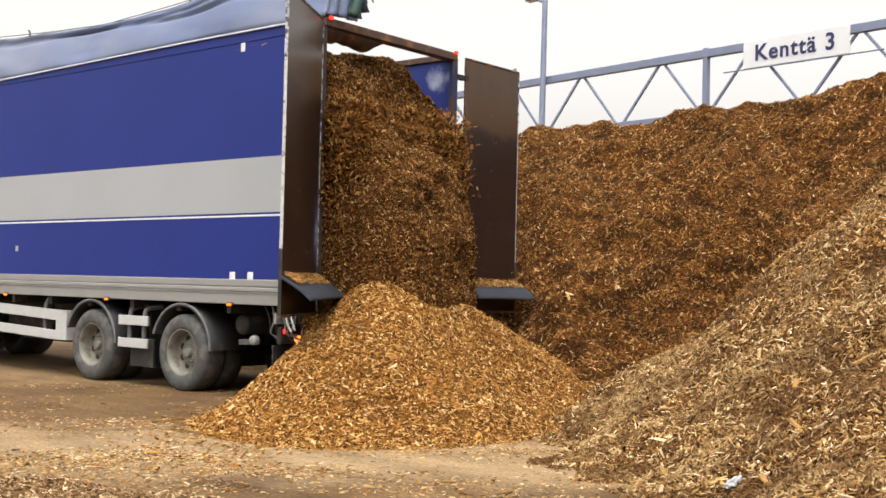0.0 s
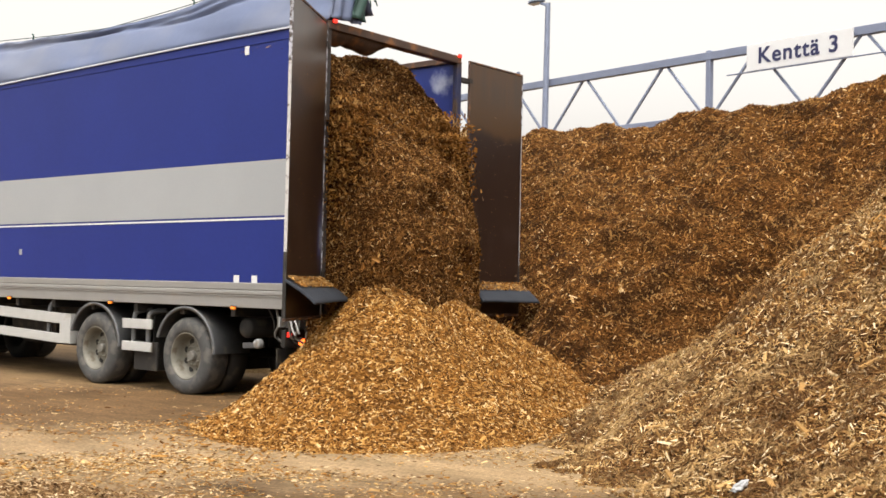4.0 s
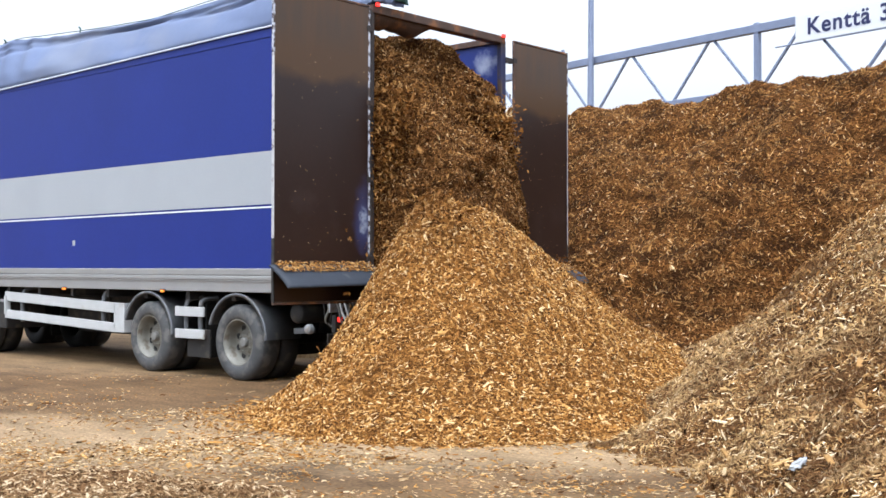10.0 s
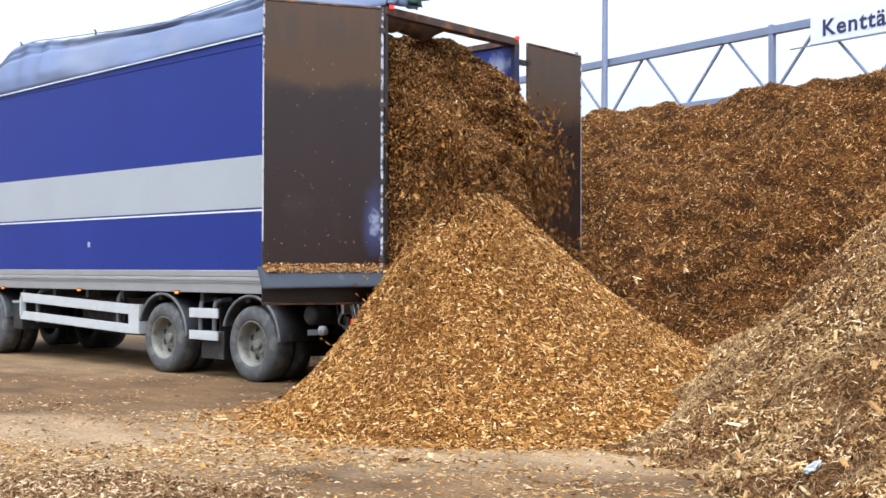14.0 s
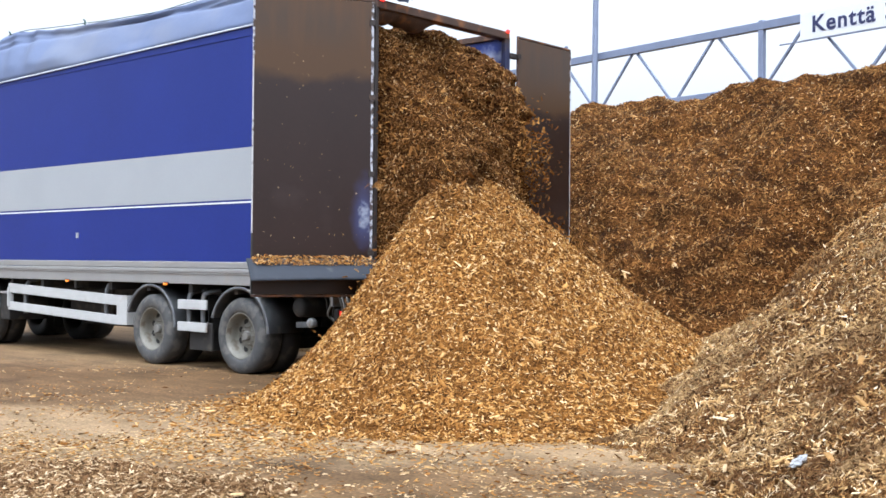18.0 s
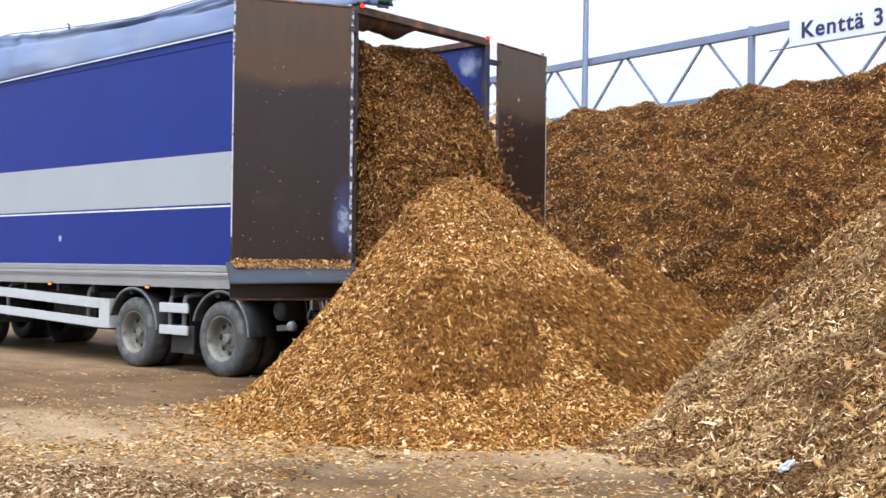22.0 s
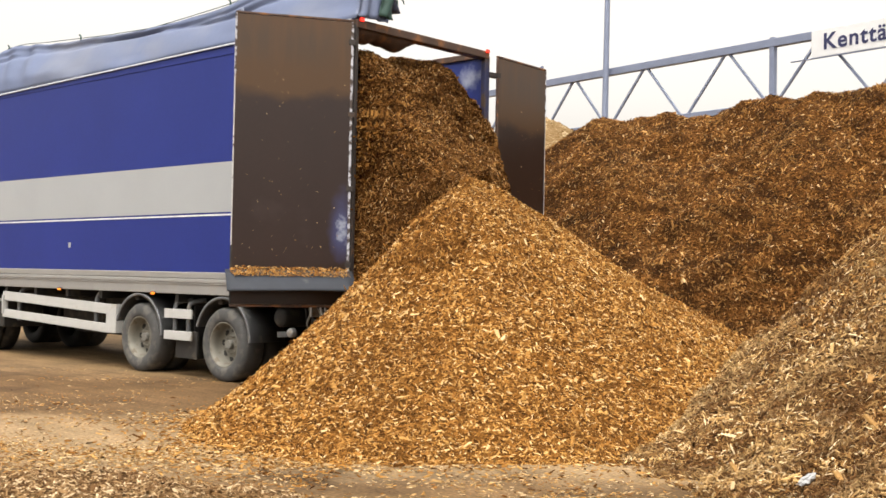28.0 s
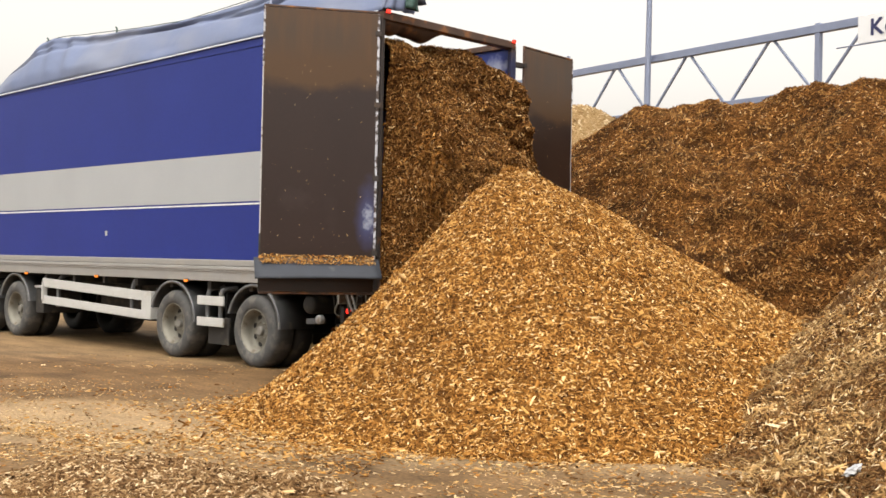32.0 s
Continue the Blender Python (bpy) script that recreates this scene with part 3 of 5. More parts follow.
def back_height(u, v):
    ridge_v = np.interp(u, [-6, 1.4, 2.64, 3.66, 4.6, 5.4, 6.4, 10], [21.0, 20.3, 19.7, 19.0, 18.0, 17.3, 16.2, 14.5])
    ridge_z = np.interp(u, [-6, -2.5, -0.6, 0.5, 1.5, 2.64, 3.5, 3.8, 4.2, 4.6, 5.0, 5.4, 5.9, 6.4, 9], [0.6, 1.6, 2.8, 3.7, 4.36, 4.4, 4.32, 4.46, 4.53, 4.5, 4.38, 4.48, 4.6, 4.7, 5.0])
    front = ridge_z - 0.66 * (ridge_v - v)
    back = ridge_z - 0.7 * (v - ridge_v)
    k = 0.18
    z = -k * np.log(np.exp(-front / k) + np.exp(-back / k)) + 0.02
    calm = np.clip((ridge_v - v) / 2.5, 0.2, 1)
    z = z + calm * (0.42 * fractal(u, v, 1.7, 21, 4, 0.55) - 0.42 * np.abs(fractal(u, v * 1.5, 1.3, 31, 4, 0.55)) + 0.1) + 0.16 * fractal(u, v, 0.45, 41, 3)
    lump = fractal(u * 0.8 + v * 0.5, v * 1.3, 0.75, 45, 3, 0.6)
    z = z + calm * (0.34 * np.where(lump > 0, lump, 0.4 * lump) - 0.2 * np.abs(fractal(u * 0.7 - v * 0.6, v * 1.4, 0.42, 47, 3, 0.6)) - 0.16 * np.abs(fractal(u, v, 0.26, 48, 2)) + 0.09)
    # the scooped hollow at its foot, with a broken ledge above it
    ledge = 15.2 + 0.4 * fractal(u, u * 0, 0.8, 46, 3)
    inside = np.clip((u - 1.7) / 0.5, 0, 1) * np.clip((4.7 - u) / 0.6, 0, 1)
    z = z - 0.75 * inside / (1 + np.exp((v - ledge) / 0.07)) * np.clip((v - 12.6) / 2.0, 0, 1)
    return z


def right_height(u, v):
    toe = np.interp(v, [2, 5.5, 6.5, 8, 10, 12, 14, 16], [1.95, 1.7, 1.54, 1.24, 1.08, 1.22, 1.68, 2.45])
    d = u - toe
    z = np.where(d < 1.6, 0.6 * d, 0.96 + 0.92 * (d - 1.6))
    z = np.where(z < 0.12, 0.12 * np.exp(np.clip((z - 0.12) / 0.12, -3, 0)) + 0.5 * np.minimum(z, 0) - 0.03, z - 0.03)
    z = np.where(z > 3.0, 3.0 + 0.35 * (z - 3.0), z)
    z = z - 0.7 * np.maximum(0, 4.2 - v) - 0.55 * np.maximum(0, v - 13.2)
    return z + 0.24 * fractal(u, v, 0.9, 51, 4, 0.55) - 0.16 * np.abs(fractal(u, v, 0.5, 55, 3, 0.6)) + 0.06 * fractal(u, v, 3.0, 61, 2) + 0.03


def make_mounds():
    u, v = np.meshgrid(np.arange(-5.5, 11.01, 0.09), np.arange(8.5, 26.01, 0.09), indexing="ij")
    x, y = yard(u, v)
    P = np.stack([x, y, np.maximum(back_height(u, v), -0.6)], -1)

    def seen(p):
        d = p[:, :2] - SPOT
        a, b = d @ ACROSS, d @ AWAY
        return (p[:, 2] > -0.1) * (b < np.interp(a, [1.4, 6.4], [21.0, 17.0])) * np.where(a < -3, 0.2, 1.0)

    me = heap("wood_chip_mound", P, 150000, BROWN, 2, seen, length=(0.016, 0.075), width=(0.14, 0.42), tilt=0.6, big=0.04)
    tagged(new("wood_chip_mound", me), "high mound of dark brown damp wood chips and bark", "chip mound", kind="stuff")

    u, v = np.meshgrid(np.arange(0.2, 9.01, 0.06), np.arange(2.4, 17.5, 0.06), indexing="ij")
    x, y = yard(u, v)
    P = np.stack([x, y, np.maximum(right_height(u, v), -0.3)], -1)

    def near(p):
        d = p[:, :2] - SPOT
        a, b = d @ ACROSS, d @ AWAY
        return (p[:, 2] > -0.03) * (a / np.maximum(b, 0.1) < 0.55) * np.clip(9.0 / np.maximum(b, 3), 0.6, 1.6)

    me = heap("aged_chip_mound", P, 150000, AGED, 3, near, length=(0.012, 0.08), width=(0.08, 0.32), tilt=0.6, big=0.03)
    rng = np.random.default_rng(33)
    place, nn = spread(rng, P, 8000, near)
    cv, cq = chips_at(rng, place, nn, length=(0.05, 0.11), width=(0.06, 0.16), tilt=0.4, sink=0.0, big=0.0)
    tagged(new("wood_shreds", mesh_of("wood_shreds", cv, cq, SHRED)), "long pale shreds of split wood on the weathered mound", "wood chips", kind="stuff")
    mixed = lambda p: near(p) * np.clip((p[:, 2] - 0.7) / 1.2, 0, 1) * np.clip(0.7 + 2.5 * fractal(p[:, 0], p[:, 1], 0.9, 57, 3), 0.05, 1.5)
    place, nn = spread(rng, P, 22000, mixed)
    cv, cq = chips_at(rng, place, nn, length=(0.02, 0.085), width=(0.16, 0.45), tilt=0.5, sink=0.0)
    tagged(new("brown_bark_chips", mesh_of("brown_bark_chips", cv, cq, BROWN)), "brown chips and bark spilled over the weathered mound", "wood chips", kind="stuff")
    tagged(new("aged_chip_mound", me), "mound of weathered greyish wood chips and splinters", "chip mound", kind="stuff")

    u, v = np.meshgrid(np.arange(-6, 5.01, 0.15), np.arange(12.5, 27.01, 0.15), indexing="ij")
    x, y = yard(u, v)
    z = 5.2 - 0.75 * np.sqrt((u - 0.6) ** 2 + ((v - 23.0) * 1.2) ** 2 + 0.3) + 0.25 * fractal(u, v, 1.4, 71)
    me = heap("pale_chip_mound", np.stack([x, y, np.maximum(z, -0.3)], -1), 7000, PALE, 4, lambda p: (p[:, 2] > 2.5) * 1.0, length=(0.03, 0.12))
    tagged(new("pale_chip_mound", me), "far mound of pale fresh wood chips", "chip mound", kind="stuff")

    # low scraped-up heap beside the wheel tracks
    u, v = np.meshgrid(np.arange(-3.6, 0.2, 0.05), np.arange(5.6, 8.4, 0.05), indexing="ij")
    x, y = yard(u, v)
    z = 0.105 - 0.13 * (((u + 2.6) / 1.45) ** 2 + ((v - 7.0) / 0.62) ** 2) + 0.09 * fractal(u, v, 0.5, 81)
    me = heap("low_chip_heap", np.stack([x, y, np.maximum(z, -0.05)], -1), 10000, LITTER, 6, lambda p: (p[:, 2] > -0.012) * 1.0, length=(0.012, 0.06), width=(0.12, 0.42), tilt=0.3)
    tagged(new("low_chip_heap", me), "low scraped-up heap of weathered chips on the ground", "chip heap", kind="stuff")


make_mounds()


def make_ground_chips():
    """Loose chips strewn over the yard, thickest in front of the fresh pile."""
    rng = np.random.default_rng(8)
    n = 420000
    u, v = rng.uniform(-10, 2.2, n), rng.uniform(5.0, 16, n)
    band = np.exp(-((v - 9.3 - 0.16 * u) / 0.55) ** 2) + 0.55 * np.exp(-((v - 7.6) / 1.0) ** 2) + 0.3 * np.exp(-((v - 11.2) / 0.9) ** 2) + 0.7 * np.exp(-((v - 8.35) / 0.4) ** 2) * (u > -1.8) + 0.06
    patch = np.clip(fractal(u, v * 1.7, 1.1, 91) * 2.6 + 0.7, 0.03, 1.7)
    side = np.clip((u + 9) / 5, 0.15, 1)
    keep = rng.random(n) < 0.42 * band * patch * side
    x, y = yard(u[keep], v[keep])
    place = np.stack([x, y, ground_height(x, y) + 0.005], -1)
    for name, mat, label, part_of in (("strewn_wood_chips", PALE, "pale loose wood chips strewn over the yard", slice(0, None, 3)), ("strewn_wood_chips", FRESH, "orange-brown wood chips strewn over the yard", slice(1, None, 3)), ("strewn_bark", AGED, "weathered bark crumbs strewn over the yard", slice(2, None, 3))):
        some = place[part_of]
        cv, cq = chips_at(rng, some, np.tile((0, 0, 1.0), (len(some), 1)), length=(0.007, 0.045), width=(0.2, 0.5), tilt=0.15, sink=0.0)
        tagged(new(name, mesh_of(name, cv, cq, mat)), label, "wood chips", kind="stuff")


make_ground_chips()

# ---------------------------------------------------------------- the truss bridge with its sign

TRUSS_AT = Matrix.Translation((-4.0, 10.49, 0)) @ pose(0, 0, 0, 0, 0, math.degrees(math.atan2(-1.23, 7.17)))


def make_truss():
    truss = new("steel_truss_bridge")
    truss.matrix_world = TRUSS_AT
    tagged(truss, "grey galvanised steel truss bridge above the chip mounds", "truss")
    part("top_chord", box(-14, 16, -0.06, 0.06, 5.68, 5.83, 0.01), STEEL, truss)
    part("bottom_chord", box(-14, 16, -0.05, 0.05, 4.56, 4.68, 0.01), STEEL, truss)
    part("post", box(4.05, 4.15, -0.055, 0.055, 0.0, 5.86, 0.01), STEEL, truss)
    part("post", box(12.2, 12.35, -0.07, 0.07, 0.0, 5.86, 0.01), STEEL, truss)
    part("post", box(-8.2, -8.05, -0.07, 0.07, 0.0, 5.86, 0.01), STEEL, truss)
    for top in np.arange(1.06 - 2.02 * 7, 15, 2.02):
        for way in (-1, 1):
            a, b = (top + 0.06 * way, 0, 5.69), (top + 0.92 * way, 0, 4.66)
            part("diagonal", bar(a, b, 0.045, 0.045), STEEL, truss)
    return truss


make_truss()


def split_across(me, name):
    """Meshes of the pieces of a line of writing, one for each stretch along x."""
    bm = bmesh.new()
    bm.from_mesh(me)
    bmesh.ops.remove_doubles(bm, verts=bm.verts, dist=0.0002)
    bm.faces.index_update()
    spans = []
    for f in bm.faces:
        x0, x1 = min(v.co.x for v in f.verts), max(v.co.x for v in f.verts)
        touching = [p for p in spans if p[0] <= x1 and p[1] >= x0]
        spans = [p for p in spans if p not in touching]
        spans.append([min([x0] + [p[0] for p in touching]), max([x1] + [p[1] for p in touching]), [f.index] + [k for p in touching for k in p[2]]])
    made = []
    for span in sorted(spans):
        own, chosen = bm.copy(), set(span[2])
        own.faces.ensure_lookup_table()
        bmesh.ops.delete(own, geom=[f for f in own.faces if f.index not in chosen], context="FACES")
        made.append(solid(name, own, SIGN_BLUE))
    bm.free()
    return made


def make_sign():
    sign = new("field_sign")
    sign.matrix_world = TRUSS_AT @ pose(4.98, -0.12, 5.34)
    tagged(sign, "white field sign with dark blue lettering on the truss", "sign")
    part("board", box(0, 2.01, -0.02, 0.02, 0, 0.47, 0.004), SIGN_WHITE, sign)
    part("ledge", box(-0.42, 2.6, -0.02, 0.02, -0.022, -0.004, 0.003), STEEL, sign)
    text = bpy.data.curves.new("lettering", "FONT")
    text.body, text.size, text.extrude, text.align_x, text.align_y = "Kentt\u00e4 3", 0.37, 0.003, "CENTER", "CENTER"
    text.offset, text.space_character = 0.0075, 1.12
    ob = new("lettering", text)
    bpy.context.view_layer.update()
    me = bpy.data.meshes.new_from_object(ob.evaluated_get(bpy.context.evaluated_depsgraph_get()))
    bpy.data.objects.remove(ob)
    me.materials.clear()
    me.materials.append(SIGN_BLUE)
    wide = max(v.co.x for v in me.vertices) - min(v.co.x for v in me.vertices)
    place = pose(1.0, -0.026, 0.235, 90, 0, 0) @ Matrix.Diagonal((1.5 / wide, 1.06, 1, 1))
    for letter in split_across(me, "letter"):
        part("letter", letter, SIGN_BLUE, sign, "dark blue letter").matrix_basis = place
    return sign


make_sign()


def make_street_lamp():
    lamp = new("street_lamp")
    lamp.matrix_world = TRUSS_AT @ pose(0.06, -0.16, 0, 0, 0.5, 0)
    tagged(lamp, "grey steel street lamp standing beside the truss", "street lamp")
    bm = bmesh.new()
    rings = []
    for z, r in ((0, 0.08), (4, 0.07), (7.42, 0.055)):
        rings.append([bm.verts.new((r * math.cos(k * math.pi / 8), r * math.sin(k * math.pi / 8), z)) for k in range(16)])
    for p, q in zip(rings, rings[1:]):
        for k in range(16):
            bm.faces.new((p[k], p[(k + 1) % 16], q[(k + 1) % 16], q[k])).smooth = True
    part("pole", bm, STEEL, lamp)
    part("bracket", bar((0.02, 0, 7.36), (-0.22, 0, 7.46), 0.06, 0.06), STEEL, lamp)
    head = bmesh.new()
    bmesh.ops.create_uvsphere(head, u_segments=20, v_segments=10, radius=1)
    for v in head.verts:
        v.co = Vector((-0.34 + v.co.x * 0.24, v.co.y * 0.11, 7.5 + v.co.z * (0.09 if v.co.z > 0 else 0.03)))
    part("lamp_head", head, STEEL, lamp)
    part("lens", box(-0.5, -0.2, -0.07, 0.07, 7.452, 7.472, 0.008), GLASS, lamp)


make_street_lamp()

# ---------------------------------------------------------------- the trailer

trailer = new("chip_trailer")
tagged(trailer, "blue box trailer with open rear doors and loose tarpaulin", "trailer")
FRONT, WIDE = -12.4, 2.5
HUBS = (-2.45, -4.46, -9.68, -11.06)
SUNK = 0.035
RADIUS = 0.497


def make_body():
    # near wall in three painted panels
    wall = part("side_wall", box(FRONT, -0.03, 0.012, 0.05, 1.40, 4.44, 0.004), BLUE, trailer)
    part("grey_stripe", box(FRONT + 0.01, -0.06, 0.008, 0.0125, 2.235, 2.907, 0), BAND, wall, "grey band")
    part("white_line", box(FRONT + 0.01, -0.06, 0.008, 0.0125, 2.188, 2.21, 0), WHITE, wall, "thin white line")
    part("seam", box(FRONT + 0.01, -0.06, 0.004, 0.0125, 4.345, 4.358, 0.002), BLUE, wall)
    for x, z, w, h in ((-1.37, 4.284, 0.075, 0.11), (-1.12, 1.465, 0.1, 0.095), (-1.45, 1.465, 0.1, 0.095)):
        part("reflector", box(x - w / 2, x + w / 2, 0.005, 0.0125, z - h / 2, z + h / 2, 0.003), WHITE, wall, "white reflector plate")
    part("badge", box(-6.46, -6.39, 0.005, 0.0125, 1.77, 1.85, 0.003), BAND, wall, "small pale sticker")
    part("edge_trim", bar((FRONT, 0.0, 4.38), (-9.6, 0.0, 4.40), 0.024, 0.022), TRIM, wall)
    part("edge_trim", bar((-9.6, 0.0, 4.40), (-2.4, 0.0, 4.475), 0.024, 0.022), TRIM, wall)
    part("edge_trim", bar((-2.4, 0.0, 4.475), (-0.03, 0.0, 4.475), 0.024, 0.022), TRIM, wall)
    part("top_rail", bar((FRONT, 0.04, 4.36), (-0.03, 0.04, 4.45), 0.05, 0.1), BLUE, wall)
    far = part("side_wall", box(FRONT, -0.03, WIDE - 0.05, WIDE - 0.012, 1.40, 4.44, 0.004), BLUE_IN, trailer, "worn blue inner lining")
    part("top_rail", box(FRONT, -0.03, WIDE - 0.08, WIDE, 4.40, 4.48, 0.006), RUSTY, far)
    part("front_wall", box(FRONT - 0.05, FRONT, 0.0, WIDE, 1.2, 4.4, 0.01), BLUE, trailer)
    part("floor", box(FRONT, -0.02, 0.02, WIDE - 0.02, 1.14, 1.24, 0.004), CHASSIS, trailer)
    # aluminium side rail, in three rolled steps
    rail = part("side_rail", box(FRONT, -0.05, -0.004, 0.05, 1.335, 1.425, 0.01), ALU, trailer)
    part("rail_lip", box(FRONT, -0.05, -0.012, 0.05, 1.275, 1.331, 0.012), ALU, rail)
    part("rail_skirt", box(FRONT, -0.05, 0.006, 0.05, 1.118, 1.271, 0.008), ALU, rail)
    part("rail_bead", box(FRONT, -0.05, -0.006, 0.012, 1.255, 1.272, 0.004), ALU, rail)
    for k in range(60):
        x = -0.2 - k * 0.2
        part("rivet", box(x, x + 0.012, -0.007, -0.002, 1.405, 1.417, 0.002), ALU, rail)
    part("side_rail", box(FRONT, -0.05, WIDE - 0.05, WIDE, 1.118, 1.425, 0.01), ALU, trailer)
    for x in (-1.47, -4.05, -6.67, -9.16):
        mk = part("marker_lamp", box(x - 0.036, x + 0.036, -0.03, 0.006, 1.093, 1.127, 0.01), AMBER, trailer, "amber side marker lamp")
        part("lamp_base", box(x - 0.06, x + 0.06, -0.012, 0.008, 1.127, 1.14, 0.004), CHASSIS, mk)
    # rear frame
    for y in (0.0, WIDE - 0.1):
        post = part("rear_post", box(-0.03, 0.04, y + (0.0 if y else 0.012), y + (0.1 if y else 0.065), 1.1, 4.42, 0.008), DARK_BLUE if y else DARK_STEEL, trailer)
        for z in (1.5, 2.4, 3.28, 4.14):
            part("hinge", box(0.0, 0.06, y + (0.09 if y else -0.05), y + (0.24 if y else 0.01), z, z + 0.07, 0.008), DARK_STEEL, post)
    beam = part("header_beam", box(-0.1, 0.05, 0.02, WIDE - 0.02, 4.38, 4.48, 0.01), RUSTY, trailer, "dark rusty steel header beam")
    # torn sheet that hangs under the beam
    a, b = np.meshgrid(np.linspace(0, 1, 26), np.linspace(0, 1, 8), indexing="ij")
    hang = (0.13 + 0.015 * np.sin(9 * a + 1) + 0.03 * fractal(a * 9, a * 0, 1.0, 301, 3)) * np.clip((1.02 - a) * 4, 0.1, 1)
    me = mesh_of("torn_sheet", *sheet(np.stack([0.0 - 0.35 * b, 0.1 + 1.05 * a, 4.4 - hang * np.sin(np.pi * np.minimum(0.95 * b + 0.02, 1))], -1)), RUSTY)
    part("torn_sheet", me, RUSTY, beam, "torn rusty sheet under the beam").modifiers.new("thickness", "SOLIDIFY").thickness = 0.015
    for y in (0.09, WIDE - 0.08):
        part("clearance_lamp", box(0.05, 0.085, y - 0.03, y + 0.03, 4.455, 4.5, 0.01), RED, beam, "red clearance lamp")
    part("sill", box(-0.08, 0.04, 0.02, WIDE - 0.02, 1.08, 1.2, 0.01), RUSTY, trailer)


make_body()


def make_tarp():
    """The tarpaulin, pushed over to the near side and standing up in folds."""
    xs = np.concatenate([np.linspace(-12.4, 0.05, 170)])
    ridge = np.interp(xs, [-12.4, -11.6, -10.4, -9.55, -9.0, -8.0, -6.2, -4.9, -3.9, -3.0, -1.6, -0.4, 0.1], [4.42, 4.62, 5.0, 5.33, 5.36, 5.28, 5.16, 5.1, 5.13, 5.17, 5.3, 5.3, 5.22])
    edge = np.interp(xs, [-12.4, -9.6, -2.4, 0], [4.39, 4.415, 4.49, 4.49])
    ss = np.linspace(0, 1, 34)
    X, S = np.meshgrid(xs, ss, indexing="ij")
    R, E = ridge[:, None], edge[:, None]
    up = np.minimum(S / 0.62, 1)
    down = np.maximum((S - 0.62) / 0.38, 0)
    Y = 0.003 + 0.4 * up ** 1.15 + 0.34 * down
    Z = E + (R - E) * (up ** 0.85) - (R - E) * 0.75 * down ** 1.4
    # long slack folds that run down from the ridge, and a sagging hem above the wall
    fold = fractal(X * 0.55 + S * 0.9, S * 1.1, 1.0, 111, 3, 0.45)
    drape = np.sin(3.1 * X + 4.5 * S + 2.5 * fractal(X, S * 0.5, 2.4, 121)) * np.clip(fractal(X, S * 0, 2.2, 126) * 3 + 0.6, 0, 1)
    crease = np.exp(-((S - 0.43 - 0.14 * fractal(X, S * 0, 2.5, 128)) / 0.035) ** 2) + 0.8 * np.exp(-((S - 0.52 - 0.1 * fractal(X, S * 0, 1.6, 129)) / 0.025) ** 2)
    fan = np.exp(-((X + 8.6) / 0.9) ** 2) * np.sin(9.0 * (X + 8.6 - 0.9 * (0.62 - S))) * np.clip(S * 3, 0, 1)
    press = np.clip(S / 0.12, 0, 1)
    Y = Y - (0.1 * fold + 0.034 * drape * (1 - 0.3 * up) - 0.08 * crease + 0.04 * fan) * press
    Z = Z + 0.03 * fractal(X, S, 1.6, 131) * press
    v, q = sheet(np.stack([X, Y, Z], -1))
    me = mesh_of("tarpaulin", v, q, TARP)
    me.polygons.foreach_set("use_smooth", np.ones(len(me.polygons), bool))
    tarp = part("tarpaulin", me, TARP, trailer, "loose greyish blue tarpaulin in folds")
    thick = tarp.modifiers.new("thickness", "SOLIDIFY")
    thick.thickness = 0.01
    # the bunched end that hangs over the header, its dark lining and frayed straps
    A, B = np.meshgrid(np.linspace(0, 1, 24), np.linspace(0, 1, 12), indexing="ij")
    arch = 0.72 * np.sin(np.pi * np.minimum(1, 0.1 + 0.82 * A))
    flap = np.stack([0.05 + 0.04 * B + 0.022 * np.sin(17 * A + 5 * B), 0.02 + 0.5 * A - 0.04 * B * A, 4.5 + arch * (1 - B)], -1)
    me = mesh_of("end_flap", *sheet(flap), TARP)
    me.polygons.foreach_set("use_smooth", np.ones(len(me.polygons), bool))
    part("end_flap", me, TARP, tarp, "blue end flap").modifiers.new("thickness", "SOLIDIFY").thickness = 0.01
    A, B = np.meshgrid(np.linspace(0, 1, 10), np.linspace(0, 1, 10), indexing="ij")
    hem = np.stack([0.12 + 0.025 * np.sin(8 * A + 5 * B), 0.38 + 0.16 * A - 0.05 * B * (1 - A), 5.02 - 0.16 * A - 0.46 * B * (1 - 0.3 * A)], -1)
    me = mesh_of("lining_fold", *sheet(hem), TARP_DARK)
    me.polygons.foreach_set("use_smooth", np.ones(len(me.polygons), bool))
    part("lining_fold", me, TARP_DARK, tarp, "dark green lining").modifiers.new("thickness", "SOLIDIFY").thickness = 0.012
    for y, z, dy in ((0.58, 4.9, 0.08), (0.6, 4.84, 0.14), (0.58, 4.8, 0.05), (0.6, 4.88, 0.1)):
        part("strap_end", tube([(0.1, y - 0.08, z + 0.12), (0.11, y, z + 0.08), (0.12, y + dy * 0.6, z + 0.02), (0.12, y + dy, z - 0.06)], 0.009), TARP_DARK, tarp)
    for x in (-2.95, -6.95, -9.4):
        z = float(np.interp(x, xs, ridge))
        part("tie", tube([(x, 0.4, z - 0.03), (x + 0.01, 0.4, z + 0.03), (x - 0.02, 0.39, z + 0.06)], 0.013), TARP_DARK, tarp)
    part("seam_cord", tube([(x, 0.37, float(np.interp(x, xs, ridge)) - 0.008) for x in np.linspace(-9.4, -1.0, 14)], 0.006), TARP_DARK, tarp)


make_tarp()


